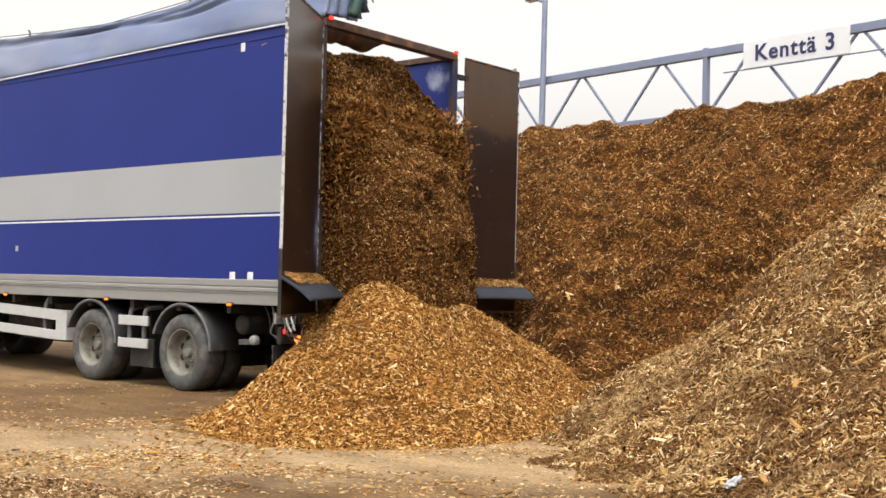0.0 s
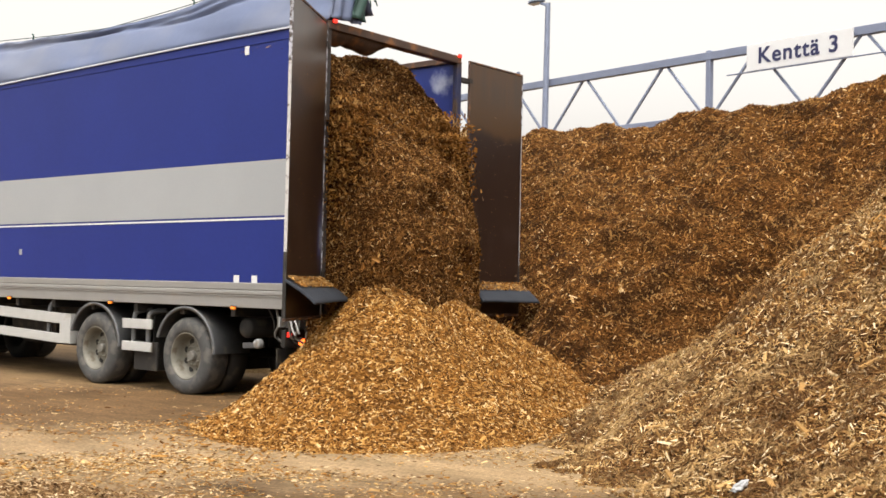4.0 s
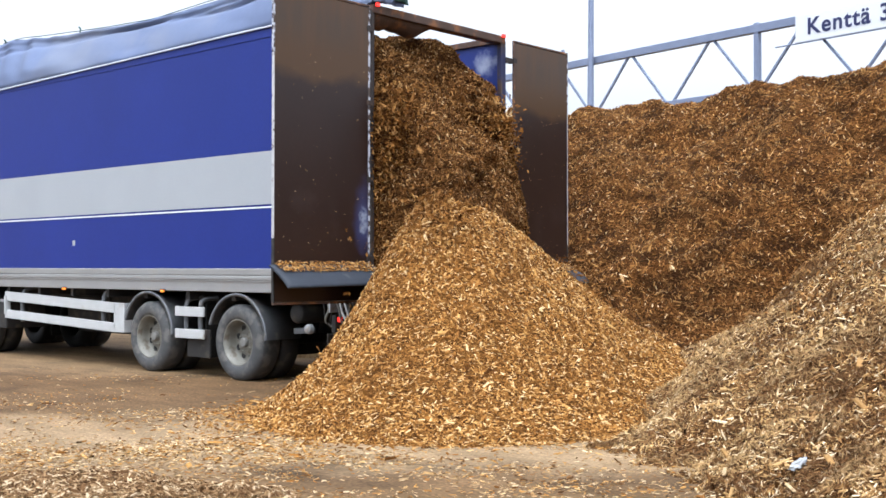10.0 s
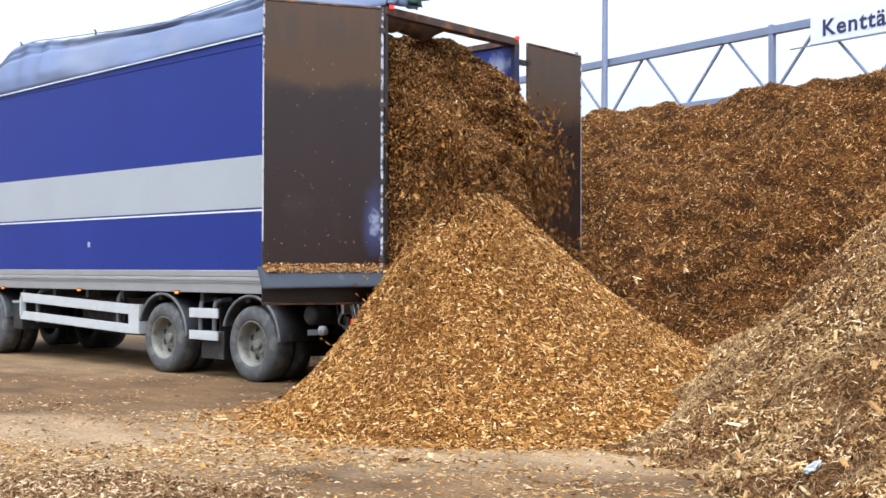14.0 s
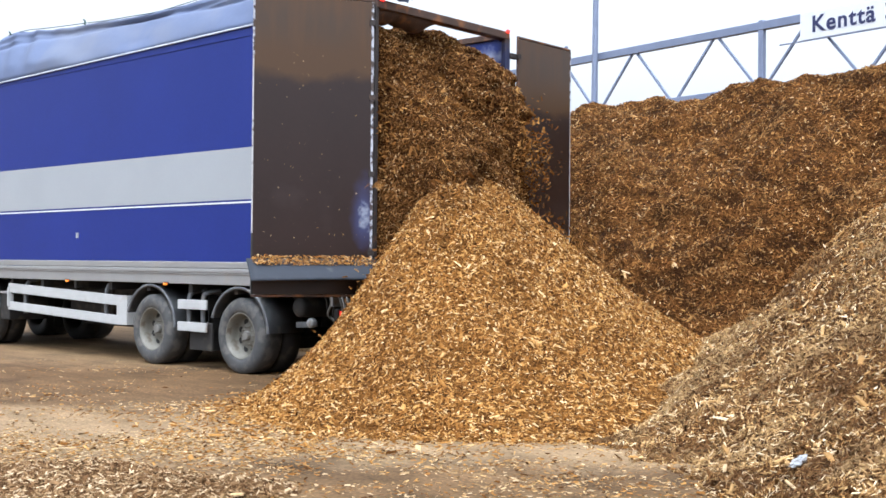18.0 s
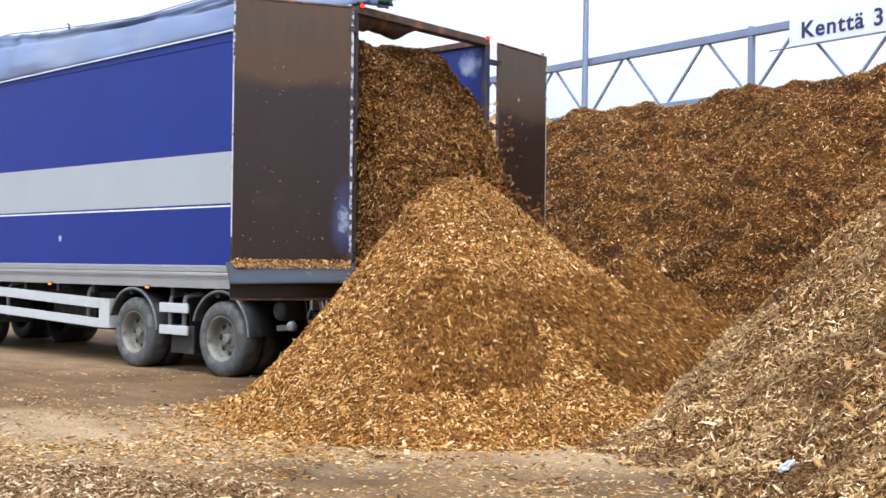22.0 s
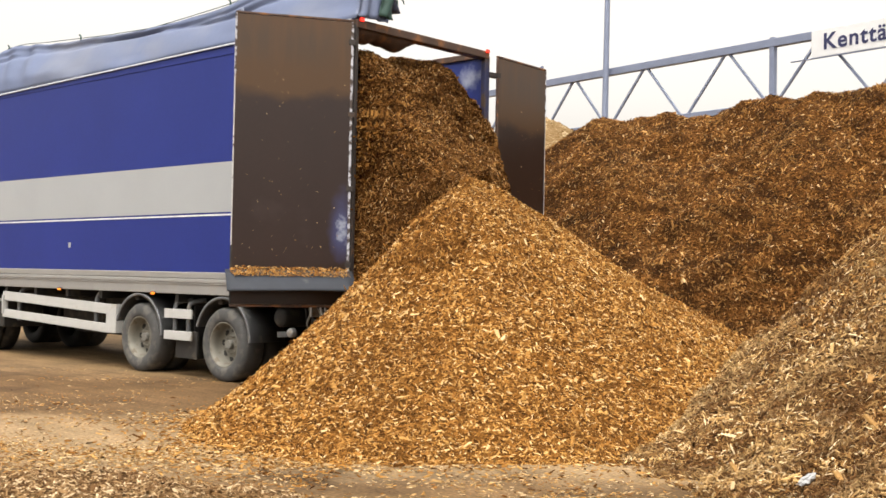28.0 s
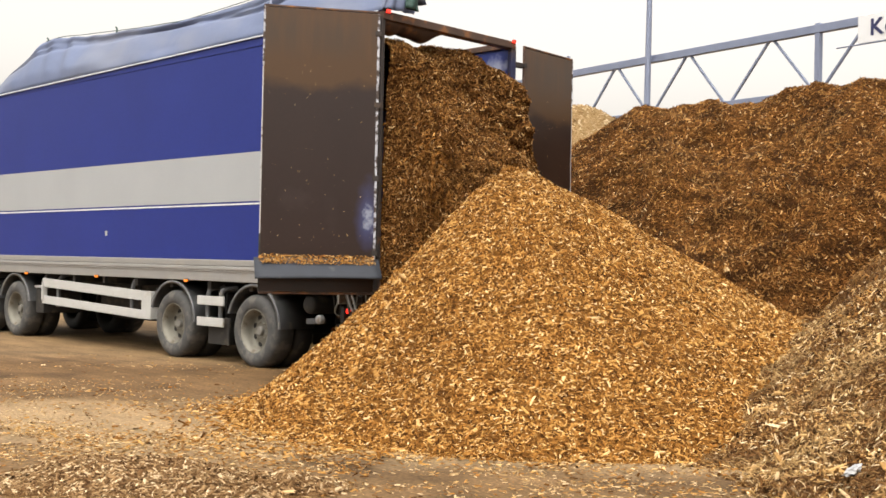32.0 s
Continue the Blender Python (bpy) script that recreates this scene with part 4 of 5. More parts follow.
def make_wheel():
    """A road wheel: dished rim with hand holes, hub, nuts and tyre."""
    wheel = part("wheel", turned([(0.30, -0.015), (0.305, -0.03), (0.292, -0.03), (0.285, -0.01), (0.272, 0.0), (0.262, 0.06), (0.252, 0.12), (0.235, 0.14), (0.15, 0.115), (0.13, 0.1), (0.06, 0.1)], 48), RIM, trailer)
    part("tyre", turned([(0.296, 0.0), (0.30, -0.028), (0.345, -0.045), (0.41, -0.05), (0.452, -0.035), (0.48, -0.014), (RADIUS, 0.012), (RADIUS, 0.25), (0.47, 0.28), (0.40, 0.3), (0.3, 0.29)], 56), RUBBER, wheel, "dusty black tyre")
    hub = turned([(0.0, 0.042), (0.048, 0.043), (0.056, 0.048), (0.062, 0.06), (0.064, 0.098), (0.085, 0.108)], 24)
    for f in hub.faces:
        f.smooth = False
    part("hub", hub, HUB, wheel, "pale dusty hub cap")
    for k in range(8):
        a = 2 * math.pi * (k + 0.5) / 8
        bm = turned([(0.0, 0.1), (0.041, 0.1), (0.042, 0.12)], 14)
        for f in bm.faces:
            f.smooth = False
        bmesh.ops.transform(bm, matrix=Matrix.Translation((0.188 * math.cos(a), 0.021, 0.188 * math.sin(a))), verts=bm.verts)
        part("hand_hole", bm, BLACK, wheel, "dark hand hole")
    for k in range(10):
        a = 2 * math.pi * k / 10
        bm = turned([(0.0, 0.075), (0.011, 0.075), (0.013, 0.11)], 8)
        bmesh.ops.transform(bm, matrix=Matrix.Translation((0.118 * math.cos(a), 0.0, 0.118 * math.sin(a))), verts=bm.verts)
        part("wheel_nut", bm, RIM, wheel)
    return wheel


def place_wheels():
    first = make_wheel()
    wheels = [first]
    for x in HUBS:
        for y, turn in ((0.08, 0), (WIDE - 0.08, 180)):
            if x == HUBS[0] and turn == 0:
                first.matrix_basis = pose(x, y, RADIUS - SUNK)
                continue
            wheels.append(copy_thing(first, pose(x, y, RADIUS - SUNK, 0, 0, turn)))
    return wheels


wheels = place_wheels()


def make_running_gear():
    for y in (0.78, WIDE - 0.9):
        part("chassis_beam", box(FRONT, -0.15, y, y + 0.12, 0.78, 1.13, 0.01), CHASSIS, trailer)
    for k in range(12):
        part("cross_member", box(-0.6 - k, -0.52 - k, 0.06, WIDE - 0.06, 1.0, 1.12, 0.006), CHASSIS, trailer)
    for x in HUBS:
        part("axle", turned([(0.0, 0.3), (0.07, 0.3), (0.07, WIDE - 0.3), (0.0, WIDE - 0.3)], 16), CHASSIS, trailer).matrix_basis = pose(x, 0, RADIUS - SUNK)
        part("inner_tyre", turned([(0.3, 0.4), (0.45, 0.4), (RADIUS, 0.43), (RADIUS, 0.66), (0.45, 0.69), (0.3, 0.69)], 40, closed=True), CHASSIS, trailer).matrix_basis = pose(x, 0, RADIUS - SUNK)
        part("inner_tyre", turned([(0.3, 1.86), (0.45, 1.86), (RADIUS, 1.89), (RADIUS, 2.12), (0.45, 2.15), (0.3, 2.15)], 40, closed=True), CHASSIS, trailer).matrix_basis = pose(x, 0, RADIUS - SUNK)
        # mudguard: a bent sheet with a rolled edge over the near wheel
        bm, r, rings = bmesh.new(), 0.595, []
        for k in range(25):
            a = radians(2 + 160 * k / 24) if x > -9 else radians(12 + 150 * k / 24)
            c, s_ = math.cos(a), math.sin(a)
            rings.append([bm.verts.new((x + rr * c, y, RADIUS + 0.0 + rr * s_)) for rr, y in ((r - 0.03, 0.02), (r + 0.012, 0.012), (r + 0.014, 0.04), (r, 0.06), (r, 0.62), (r - 0.012, 0.62), (r - 0.012, 0.05))])
        for p, q in zip(rings, rings[1:]):
            for k in range(len(p)):
                bm.faces.new((p[k], p[(k + 1) % len(p)], q[(k + 1) % len(p)], q[k])).smooth = True
        part("mudguard", bm, FENDER, trailer, "grey mudguard over the wheel")
    # white side guard frame
    guard = part("side_guard", bar((-8.62, 0.045, 0.965), (-5.3, 0.045, 0.845), 0.03, 0.15), GUARD, trailer, "white side guard frame")
    part("guard_bar", bar((-8.62, 0.045, 0.67), (-5.3, 0.045, 0.555), 0.03, 0.135), GUARD, guard)
    part("guard_end", bar((-8.57, 0.045, 0.66), (-8.57, 0.045, 0.97), 0.1, 0.03), GUARD, guard)
    bm = box(-5.34, -5.09, 0.03, 0.06, 0.49, 0.92, 0.006)
    box(-5.1, -5.07, 0.03, 0.32, 0.49, 0.92, 0.006, bm)
    part("guard_end", bm, GUARD, guard)
    for x in (-8.15, -5.72):
        part("guard_bracket", tube([(x, 0.1, 0.55), (x, 0.1, 0.95), (x + 0.03, 0.16, 1.08), (x + 0.06, 0.35, 1.12)], 0.035), FENDER, guard)
    # steps between the rear wheels
    step = part("step", box(-3.8, -3.15, 0.02, 0.05, 0.775, 0.905, 0.006), GUARD, trailer, "white step board")
    part("step_board", box(-3.8, -3.15, 0.02, 0.05, 0.475, 0.6, 0.006), GUARD, step)
    for x in (-3.62, -3.3):
        part("step_bracket", tube([(x, 0.09, 0.48), (x, 0.09, 0.9), (x + 0.03, 0.13, 1.0), (x + 0.1, 0.3, 1.03)], 0.035), FENDER, step)
    part("mud_flap", box(-3.62, -3.12, 0.1, 0.14, 0.22, 0.6, 0.008), CHASSIS, trailer)
    part("mud_flap", box(-0.8, -0.78, 0.1, 0.6, 0.12, 0.64, 0.006), CHASSIS, trailer)
    part("tool_box", box(-9.0, -8.7, 0.1, 0.8, 0.42, 0.86, 0.015), CHASSIS, trailer)
    part("tool_box_lid", box(-9.02, -8.68, 0.08, 0.82, 0.86, 0.9, 0.008), PLATE, trailer)
    # added block that keeps the space under the floor dark
    part("underfloor_block", box(-8.4, -5.6, 1.25, 2.3, 0.34, 1.0, 0.02), CHASSIS, trailer, "added dark block under the floor")
    # added panel that shuts out light from the far side
    part("far_light_block", box(FRONT + 0.3, -1.2, WIDE - 0.14, WIDE - 0.11, 0.24, 1.12, 0.006), CHASSIS, trailer)
    part("spare_wheel_rack", box(-7.9, -6.6, 0.75, 1.2, 0.5, 0.98, 0.03), CHASSIS, trailer)
    for x in (-3.4, -5.0, -10.4, -1.75):
        # far-side flap, added to darken the space behind the wheels
        part("mud_flap", box(x - 0.012, x + 0.012, 1.85, 2.45, 0.15, 0.95, 0.006), CHASSIS, trailer)
        if x < -2:
            part("mud_flap", box(x - 0.012, x + 0.012, 0.25, 0.72, 0.2, 0.95, 0.006), CHASSIS, trailer)
    # air tank behind the rear wheel
    tank = turned([(0.0, 0.0), (0.06, 0.003), (0.11, 0.02), (0.125, 0.05), (0.125, 0.75), (0.1, 0.8), (0.0, 0.82)], 28)
    tank_ob = part("air_tank", tank, CHASSIS, trailer, "dirty black air tank")
    tank_ob.matrix_basis = pose(-1.5, 0.2, 0.86)
    cap = turned([(0.0, -0.05), (0.05, -0.05), (0.06, -0.03), (0.06, 0.02)], 16)
    cap_ob = part("valve", cap, PLATE, tank_ob, "pale valve")
    cap_ob.matrix_basis = pose(0.28, 0.0, -0.18)
    part("valve_arm", bar((-0.05, 0.06, -0.22), (0.28, 0.06, -0.2), 0.07, 0.07), FENDER, tank_ob)
    for k in range(9):
        x = -0.95 + 0.09 * k
        part("air_hose", tube([(x, 0.1 + 0.05 * (k % 3), 1.12), (x + 0.05, 0.14, 0.98 - 0.04 * (k % 2)), (x - 0.04 + 0.1 * (k % 3 == 0), 0.18, 0.78), (x + 0.12, 0.3, 0.62 + 0.05 * (k % 4))], 0.012 + 0.004 * (k % 2)), HOSE if k % 2 else CHASSIS, trailer)
    part("latch_handle", tube([(-0.22, -0.02, 1.2), (-0.25, -0.03, 1.1), (-0.2, -0.035, 1.02), (-0.13, -0.03, 1.06), (-0.15, -0.02, 1.18)], 0.014), CHASSIS, trailer)
    part("corner_plate", box(-0.3, -0.07, -0.016, -0.005, 1.1, 1.56, 0.004), ALU, trailer)
    part("strut", tube([(-0.52, 0.02, 1.12), (-0.42, 0.0, 0.9), (-0.36, 0.0, 0.82)], 0.016), ALU, trailer)
    part("strut", tube([(-0.45, 0.02, 1.12), (-0.34, 0.0, 0.92), (-0.3, 0.0, 0.84)], 0.016), ALU, trailer)
    # rear bumper, board and lamps
    part("bumper", box(-0.35, -0.2, 0.1, WIDE - 0.1, 0.52, 0.66, 0.01), CHASSIS, trailer)
    part("lamp_board", box(-0.72, -0.69, 0.05, 0.95, 0.9, 1.03, 0.006), PLATE, trailer, "pale lamp board below the sill")
    part("bumper_hanger", box(-0.4, -0.22, 0.35, 0.45, 0.6, 1.1, 0.006), CHASSIS, trailer)
    part("bumper_hanger", box(-0.4, -0.22, WIDE - 0.45, WIDE - 0.35, 0.6, 1.1, 0.006), CHASSIS, trailer)
    for y in (0.1, WIDE - 0.45):
        lamp = part("tail_lamp", box(-0.72, -0.65, y, y + 0.35, 0.66, 0.87, 0.01), CHASSIS, trailer, "tail lamp cluster")
        part("red_lens", box(-0.65, -0.63, y + 0.03, y + 0.1, 0.785, 0.845, 0.01), RED, lamp)
        part("orange_lens", box(-0.65, -0.63, y + 0.22, y + 0.31, 0.68, 0.76, 0.01), ORANGE, lamp)


make_running_gear()

DOOR_W, DOOR_Z0, DOOR_Z1 = 1.38, 1.07, 4.42


def make_door(side, wide):
    """A rear door hinged at x = 0 and reaching along x; side says which way its inner face looks."""
    s = side
    y0, y1 = sorted((-0.012 * s, 0.015 * s))
    door = part("rear_door", box(0.02, wide, y0, y1, DOOR_Z0, DOOR_Z1, 0.004), DOOR if s > 0 else DOOR_FAR, trailer, "dark brown film-faced board with rust and scuffs")

    def face(x0, x1, d0, d1, z0, z1, bevel=0.004, bm=None):
        a, b = sorted((d0 * s, d1 * s))
        return box(x0, x1, a, b, z0, z1, bevel, bm)

    part("hinge_edge", face(0.0, 0.03, -0.016, 0.02, 1.45, DOOR_Z1), FLAKY if s > 0 else RUSTY, door, "worn edge strip")
    part("free_edge", face(wide - 0.01, wide + 0.004, -0.016, 0.019, 1.75, 3.72), NICKED if s > 0 else PLATE, door, "white edge strip")
    part("free_edge", face(wide - 0.016, wide + 0.006, -0.018, 0.02, 3.725, DOOR_Z1 + 0.005), FLAKY, door, "worn edge strip")
    part("free_edge", face(wide - 0.016, wide + 0.006, -0.018, 0.02, DOOR_Z0, 1.745), CHASSIS, door)
    part("top_edge", face(0.0, wide, -0.016, 0.02, DOOR_Z1 + 0.004, DOOR_Z1 + 0.03), RUSTY, door)
    part("bottom_edge", face(0.0, wide, -0.016, 0.022, DOOR_Z0 - 0.03, DOOR_Z0 - 0.003), RUSTY, door)
    part("latch_pin", face(wide - 0.09, wide - 0.05, -0.03, 0.01, DOOR_Z1 + 0.02, DOOR_Z1 + 0.07, 0.008), STEEL, door)
    for z in (1.5, 2.4, 3.28, 4.14):
        part("hinge_leaf", face(-0.02, 0.055, 0.018, 0.028, z + 0.01, z + 0.075), DARK_STEEL, door)
    # rubber lip that closes the floor gap, with chips lying on it
    bm, rows = bmesh.new(), []
    outline = ((0.02, 1.47), (0.1, 1.43), (0.19, 1.375), (0.27, 1.318), (0.325, 1.268), (0.35, 1.238), (0.34, 1.228), (0.312, 1.256), (0.258, 1.303), (0.18, 1.358), (0.09, 1.411), (0.02, 1.45))
    for k in range(15):
        x = -0.03 + (wide + 0.09) * k / 14
        wob = 0.01 * math.sin(2.1 * x + 1)
        rows.append([bm.verts.new((x, s * d, z + wob * min(1, (1.5 - z) * 5))) for d, z in outline])
    for p, q in zip(rows, rows[1:]):
        for k in range(len(p)):
            bm.faces.new((p[k], p[(k + 1) % len(p)], q[(k + 1) % len(p)], q[k])).smooth = True
    bm.faces.new(rows[0])
    bm.faces.new(rows[-1])
    lip = part("lip", bm, LIP, door, "dark blue-grey rubber lip")
    rng = np.random.default_rng(40 + s)
    n = 1700
    d = rng.random(n)
    place = np.stack([rng.uniform(0.02, wide, n), s * (0.03 + 0.15 * d), 1.49 - 0.1 * d + 0.02 * rng.random(n)], -1)
    cv, cq = chips_at(rng, place, np.tile((0, 0.3 * s, 1.0), (n, 1)), length=(0.01, 0.036), tilt=0.4)
    tagged(part("lodged_chip_litter", mesh_of("lodged_chip_litter", cv, cq, FRESH), FRESH, lip), kind="stuff")
    # flecks stuck to the board
    n = 85
    place = np.stack([rng.uniform(0.05, wide - 0.05, n), np.full(n, s * 0.017), 1.6 + 2.2 * rng.random(n) ** 1.3], -1)
    cv, cq = chips_at(rng, place, np.tile((0, 1.0 * s, 0), (n, 1)), length=(0.006, 0.022), tilt=0.1, sink=0)
    tagged(part("stuck_flecks", mesh_of("stuck_flecks", cv, cq, PALE), PALE, door), kind="stuff")
    return door


near_door = make_door(1, DOOR_W)
far_door = make_door(-1, 1.2)

# ---------------------------------------------------------------- load, fresh pile and falling chips


def load_point(s, y):
    """The load's skin from far inside over the top edge and down its broken face."""
    at = [0, 0.2, 0.34, 0.42, 0.5, 0.62, 0.76, 0.9, 1.0]
    px = np.interp(s, at, [-6.5, -2.6, -1.0, -0.36, -0.2, -0.08, 0.08, 0.24, 0.24])
    flow = np.interp(s, at, [0, 0, 0, 0, 0.04, 0.2, 0.52, 0.72, 0.72]) * np.clip((y - 0.1) / 0.5, 0, 1) * (1 - 0.7 * np.clip((y - 1.5) / 0.8, 0, 1))
    pz = np.interp(s, at, [4.24, 4.22, 4.2, 4.14, 4.0, 3.4, 2.72, 1.9, 1.2])
    slump = np.clip((y - 1.5) / 0.95, 0, 1)
    slump = slump * slump * (3 - 2 * slump)
    top = np.clip((0.62 - s) / 0.2, 0, 1)
    spill = np.exp(-((s - 0.88) / 0.14) ** 2) * np.clip((1.2 - y) / 0.8, 0, 1)
    dip = np.exp(-((y - 0.75) / 0.3) ** 2) * top
    return px + flow - 0.12 * slump * top + 0.2 * spill, pz - 0.52 * slump * top - 0.14 * dip + 0.05 * top


def make_load():
    s, y = np.meshgrid(np.linspace(0, 1, 170), np.linspace(0.02, WIDE - 0.055, 90), indexing="ij")
    x, z = load_point(s, y)
    dist = s * 8.5
    inner = np.clip(np.minimum(y - 0.06, WIDE - 0.06 - y) / 0.15, 0, 1)
    bump = (0.2 * fractal(dist, y, 0.9, 141, 4, 0.55) + 0.12 * np.abs(fractal(dist, y, 0.35, 151, 3))) * (0.3 + 0.7 * inner)
    steep = np.clip((s - 0.36) / 0.12, 0, 1)
    edge = np.clip((y - 0.02) / 0.2, 0, 1)
    edge = edge * edge * (3 - 2 * edge)
    x = np.where(x > -0.2, -0.2 + (x + 0.2) * edge, x)
    x, z = x + bump * steep, z + bump * (1 - 0.8 * steep) * np.clip(s * 4, 0, 1)
    z[-1] -= 0.5
    P = np.stack([x, y, z], -1)
    # the darker chip colour carries the shade inside the trailer
    me = heap("wood_chip_load", P, 60000, SHADED, 9, lambda p: (p[:, 0] > -1.6) * 1.0, length=(0.012, 0.058), width=(0.16, 0.42), tilt=0.65)
    return tagged(new("wood_chip_load", me), "brown wood chip load, toned as in shade, bulging out of the trailer", "chip load", kind="stuff")


load = make_load()

PILE = (0.5, 0.7)

# The pile grows in layers, each of which comes up out of the one before and stays:
# when it begins and is done, its top (x, y, z), how hollow its flanks are, its reach and how that varies round it
LAYERS = [
    (0.0, 0.0, (0.39, 0.78, 1.85), 0.52, (2.5, 0.69, 0.96, -0.96, -0.93)),
    (1.8, 6.0, (0.56, 0.7, 2.07), 0.52, (2.44, 0.85, 0.85, -0.99, -0.56)),
    (6.9, 8.0, (0.4, 0.63, 2.78), 0.76, (2.9, 1.3, 1.26, -0.68, -0.74)),
    (9.2, 13.0, (0.46, 0.76, 2.86), 0.68, (3.0, 1.17, 0.82, -0.43, -0.56)),
    (15.0, 19.0, (0.6, 0.88, 2.9), 0.62, (3.2, 0.93, 0.86, -0.67, -0.44)),
    (20.9, 22.4, (0.6, 0.61, 2.72), 0.4, (3.43, 1.31, 1.35, -0.79, -0.57)),
    (24.2, 27.6, (0.53, 0.78, 2.76), 0.48, (3.89, 0.76, 1.8, -1.39, -0.95)),
    (28.2, 31.8, (0.6, 0.8, 2.74), 0.38, (3.96, 1.32, 1.1, -0.47, -0.4)),
]


def cone(layer, x, y):
    (ax, ay, top), hollow, (r0, a1, b1, a2, b2) = LAYERS[layer][2:]
    dx, dy = x - ax, y - ay
    turn = np.arctan2(dy, dx)
    reach = r0 + a1 * np.cos(turn) + b1 * np.sin(turn) + a2 * np.cos(2 * turn) + b2 * np.sin(2 * turn)
    s = (np.sqrt(dx * dx + dy * dy + 0.42) - 0.34) / np.maximum(reach, 0.5)
    z = top * np.where(s < 1, (1 - s) * (1 - hollow * s), (1 - s) * (1 - hollow))
    rough = np.clip(z / 0.5, 0.25, 1)
    return z + rough * (0.09 * fractal(x, y, 1.1, 161 + layer, 4, 0.5) + 0.05 * np.abs(fractal(x, y, 0.4, 165, 3)))


def layer_height(layer, x, y):
    """The pile's surface once this layer and all before it have come to rest."""
    return np.maximum.reduce([cone(k, x, y) for k in range(layer + 1)])


def make_pile():
    x, y = np.meshgrid(np.arange(-3.4, 7.2, 0.065), np.arange(-5.2, 6.4, 0.065), indexing="ij")
    made, below, first = [], np.full(x.shape, -1.0), layer_height(0, x, y)
    for k in range(len(LAYERS)):
        z = np.maximum(layer_height(k, x, y), -0.3)
        over = z > below + 0.012
        z = np.where(over, z, below - 0.15)
        deep, deepest = float((z - below).max()) + 0.2, float((z - first).max()) + 0.25

        def shown(p):
            toward = (p[:, 0] - PILE[0]) * 0.67 - (p[:, 1] - PILE[1]) * 0.74
            return (p[:, 2] > -0.04) * (p[:, 0] > -1.9) * np.where(toward > -0.9, 1.0, 0.12) * (seen_over(p) > 0)

        def seen_over(p):
            i = np.clip(np.round((p[:, 0] - x[0, 0]) / 0.065).astype(int), 0, x.shape[0] - 1)
            j = np.clip(np.round((p[:, 1] - y[0, 0]) / 0.065).astype(int), 0, x.shape[1] - 1)
            return over[i, j]

        me = heap("fresh_chip_pile", np.stack([x, y, z], -1), 0, FRESH, 10 + k, shown, dense=2600, length=(0.014, 0.066), width=(0.17, 0.44), tilt=0.42)
        ob = tagged(new("fresh_chip_pile", me), "growing pile of fresh orange-brown wood chips", "chip pile", group="layers of the fresh pile", kind="stuff")
        a, b = LAYERS[k][:2]
        rest = pose(0, 0, 0)
        # it comes up fast at first and then ever slower
        rows = [(0, rest), (32, rest)] if not k else [(0, pose(0, 0, -deepest)), (max(LAYERS[k - 1][1], 0.1), pose(0, 0, -deepest)), (a, pose(0, 0, -deep)), (a + 0.35 * (b - a), pose(0, 0, -0.5 * deep)), (a + 0.7 * (b - a), pose(0, 0, -0.16 * deep)), (b, rest), (32, rest)]
        made.append((ob, rows))
        below = np.maximum(below, np.where(over, z, -9))
    return made


pile = make_pile()

ROLL = [(0, 0.0), (19, 0.0), (19.5, -0.022), (20, -0.048), (21, -0.112), (22, -0.172), (23, -0.226), (24, -0.275), (25, -0.332), (25.5, -0.363), (27.5, -0.505), (28, -0.54), (29, -0.6), (30, -0.672), (31, -0.745), (32, -0.81)]


def at_time(rows, t, k=1):
    return float(np.interp(t, [r[0] for r in rows], [r[k] for r in rows]))


def surface(x, y, t):
    """The pile's top at a time, between the layers that are done and the one that grows."""
    z = layer_height(0, x, y)
    for k in range(1, len(LAYERS)):
        a, b = LAYERS[k][:2]
        if t > a:
            g = min(1.0, (t - a) / (b - a))
            g = 1 - (1 - g) ** 2
            z = z + g * (np.maximum(z, cone(k, x, y)) - z)
    return z


def pile_top(x, y, t):
    """The same for one place, without the small unevenness."""
    z = -0.02
    for k, (a, b, (ax, ay, top), hollow, (r0, a1, b1, a2, b2)) in enumerate(LAYERS):
        if k and t <= a:
            break
        dx, dy = x - ax, y - ay
        turn = math.atan2(dy, dx)
        reach = r0 + a1 * math.cos(turn) + b1 * math.sin(turn) + a2 * math.cos(2 * turn) + b2 * math.sin(2 * turn)
        s = (math.sqrt(dx * dx + dy * dy + 0.42) - 0.34) / max(reach, 0.5)
        h = top * (1 - s) * (1 - hollow * min(s, 1))
        g = 1 - (1 - min(1.0, (t - a) / (b - a))) ** 2 if k else 1.0
        z += g * (max(z, h) - z)
    return z


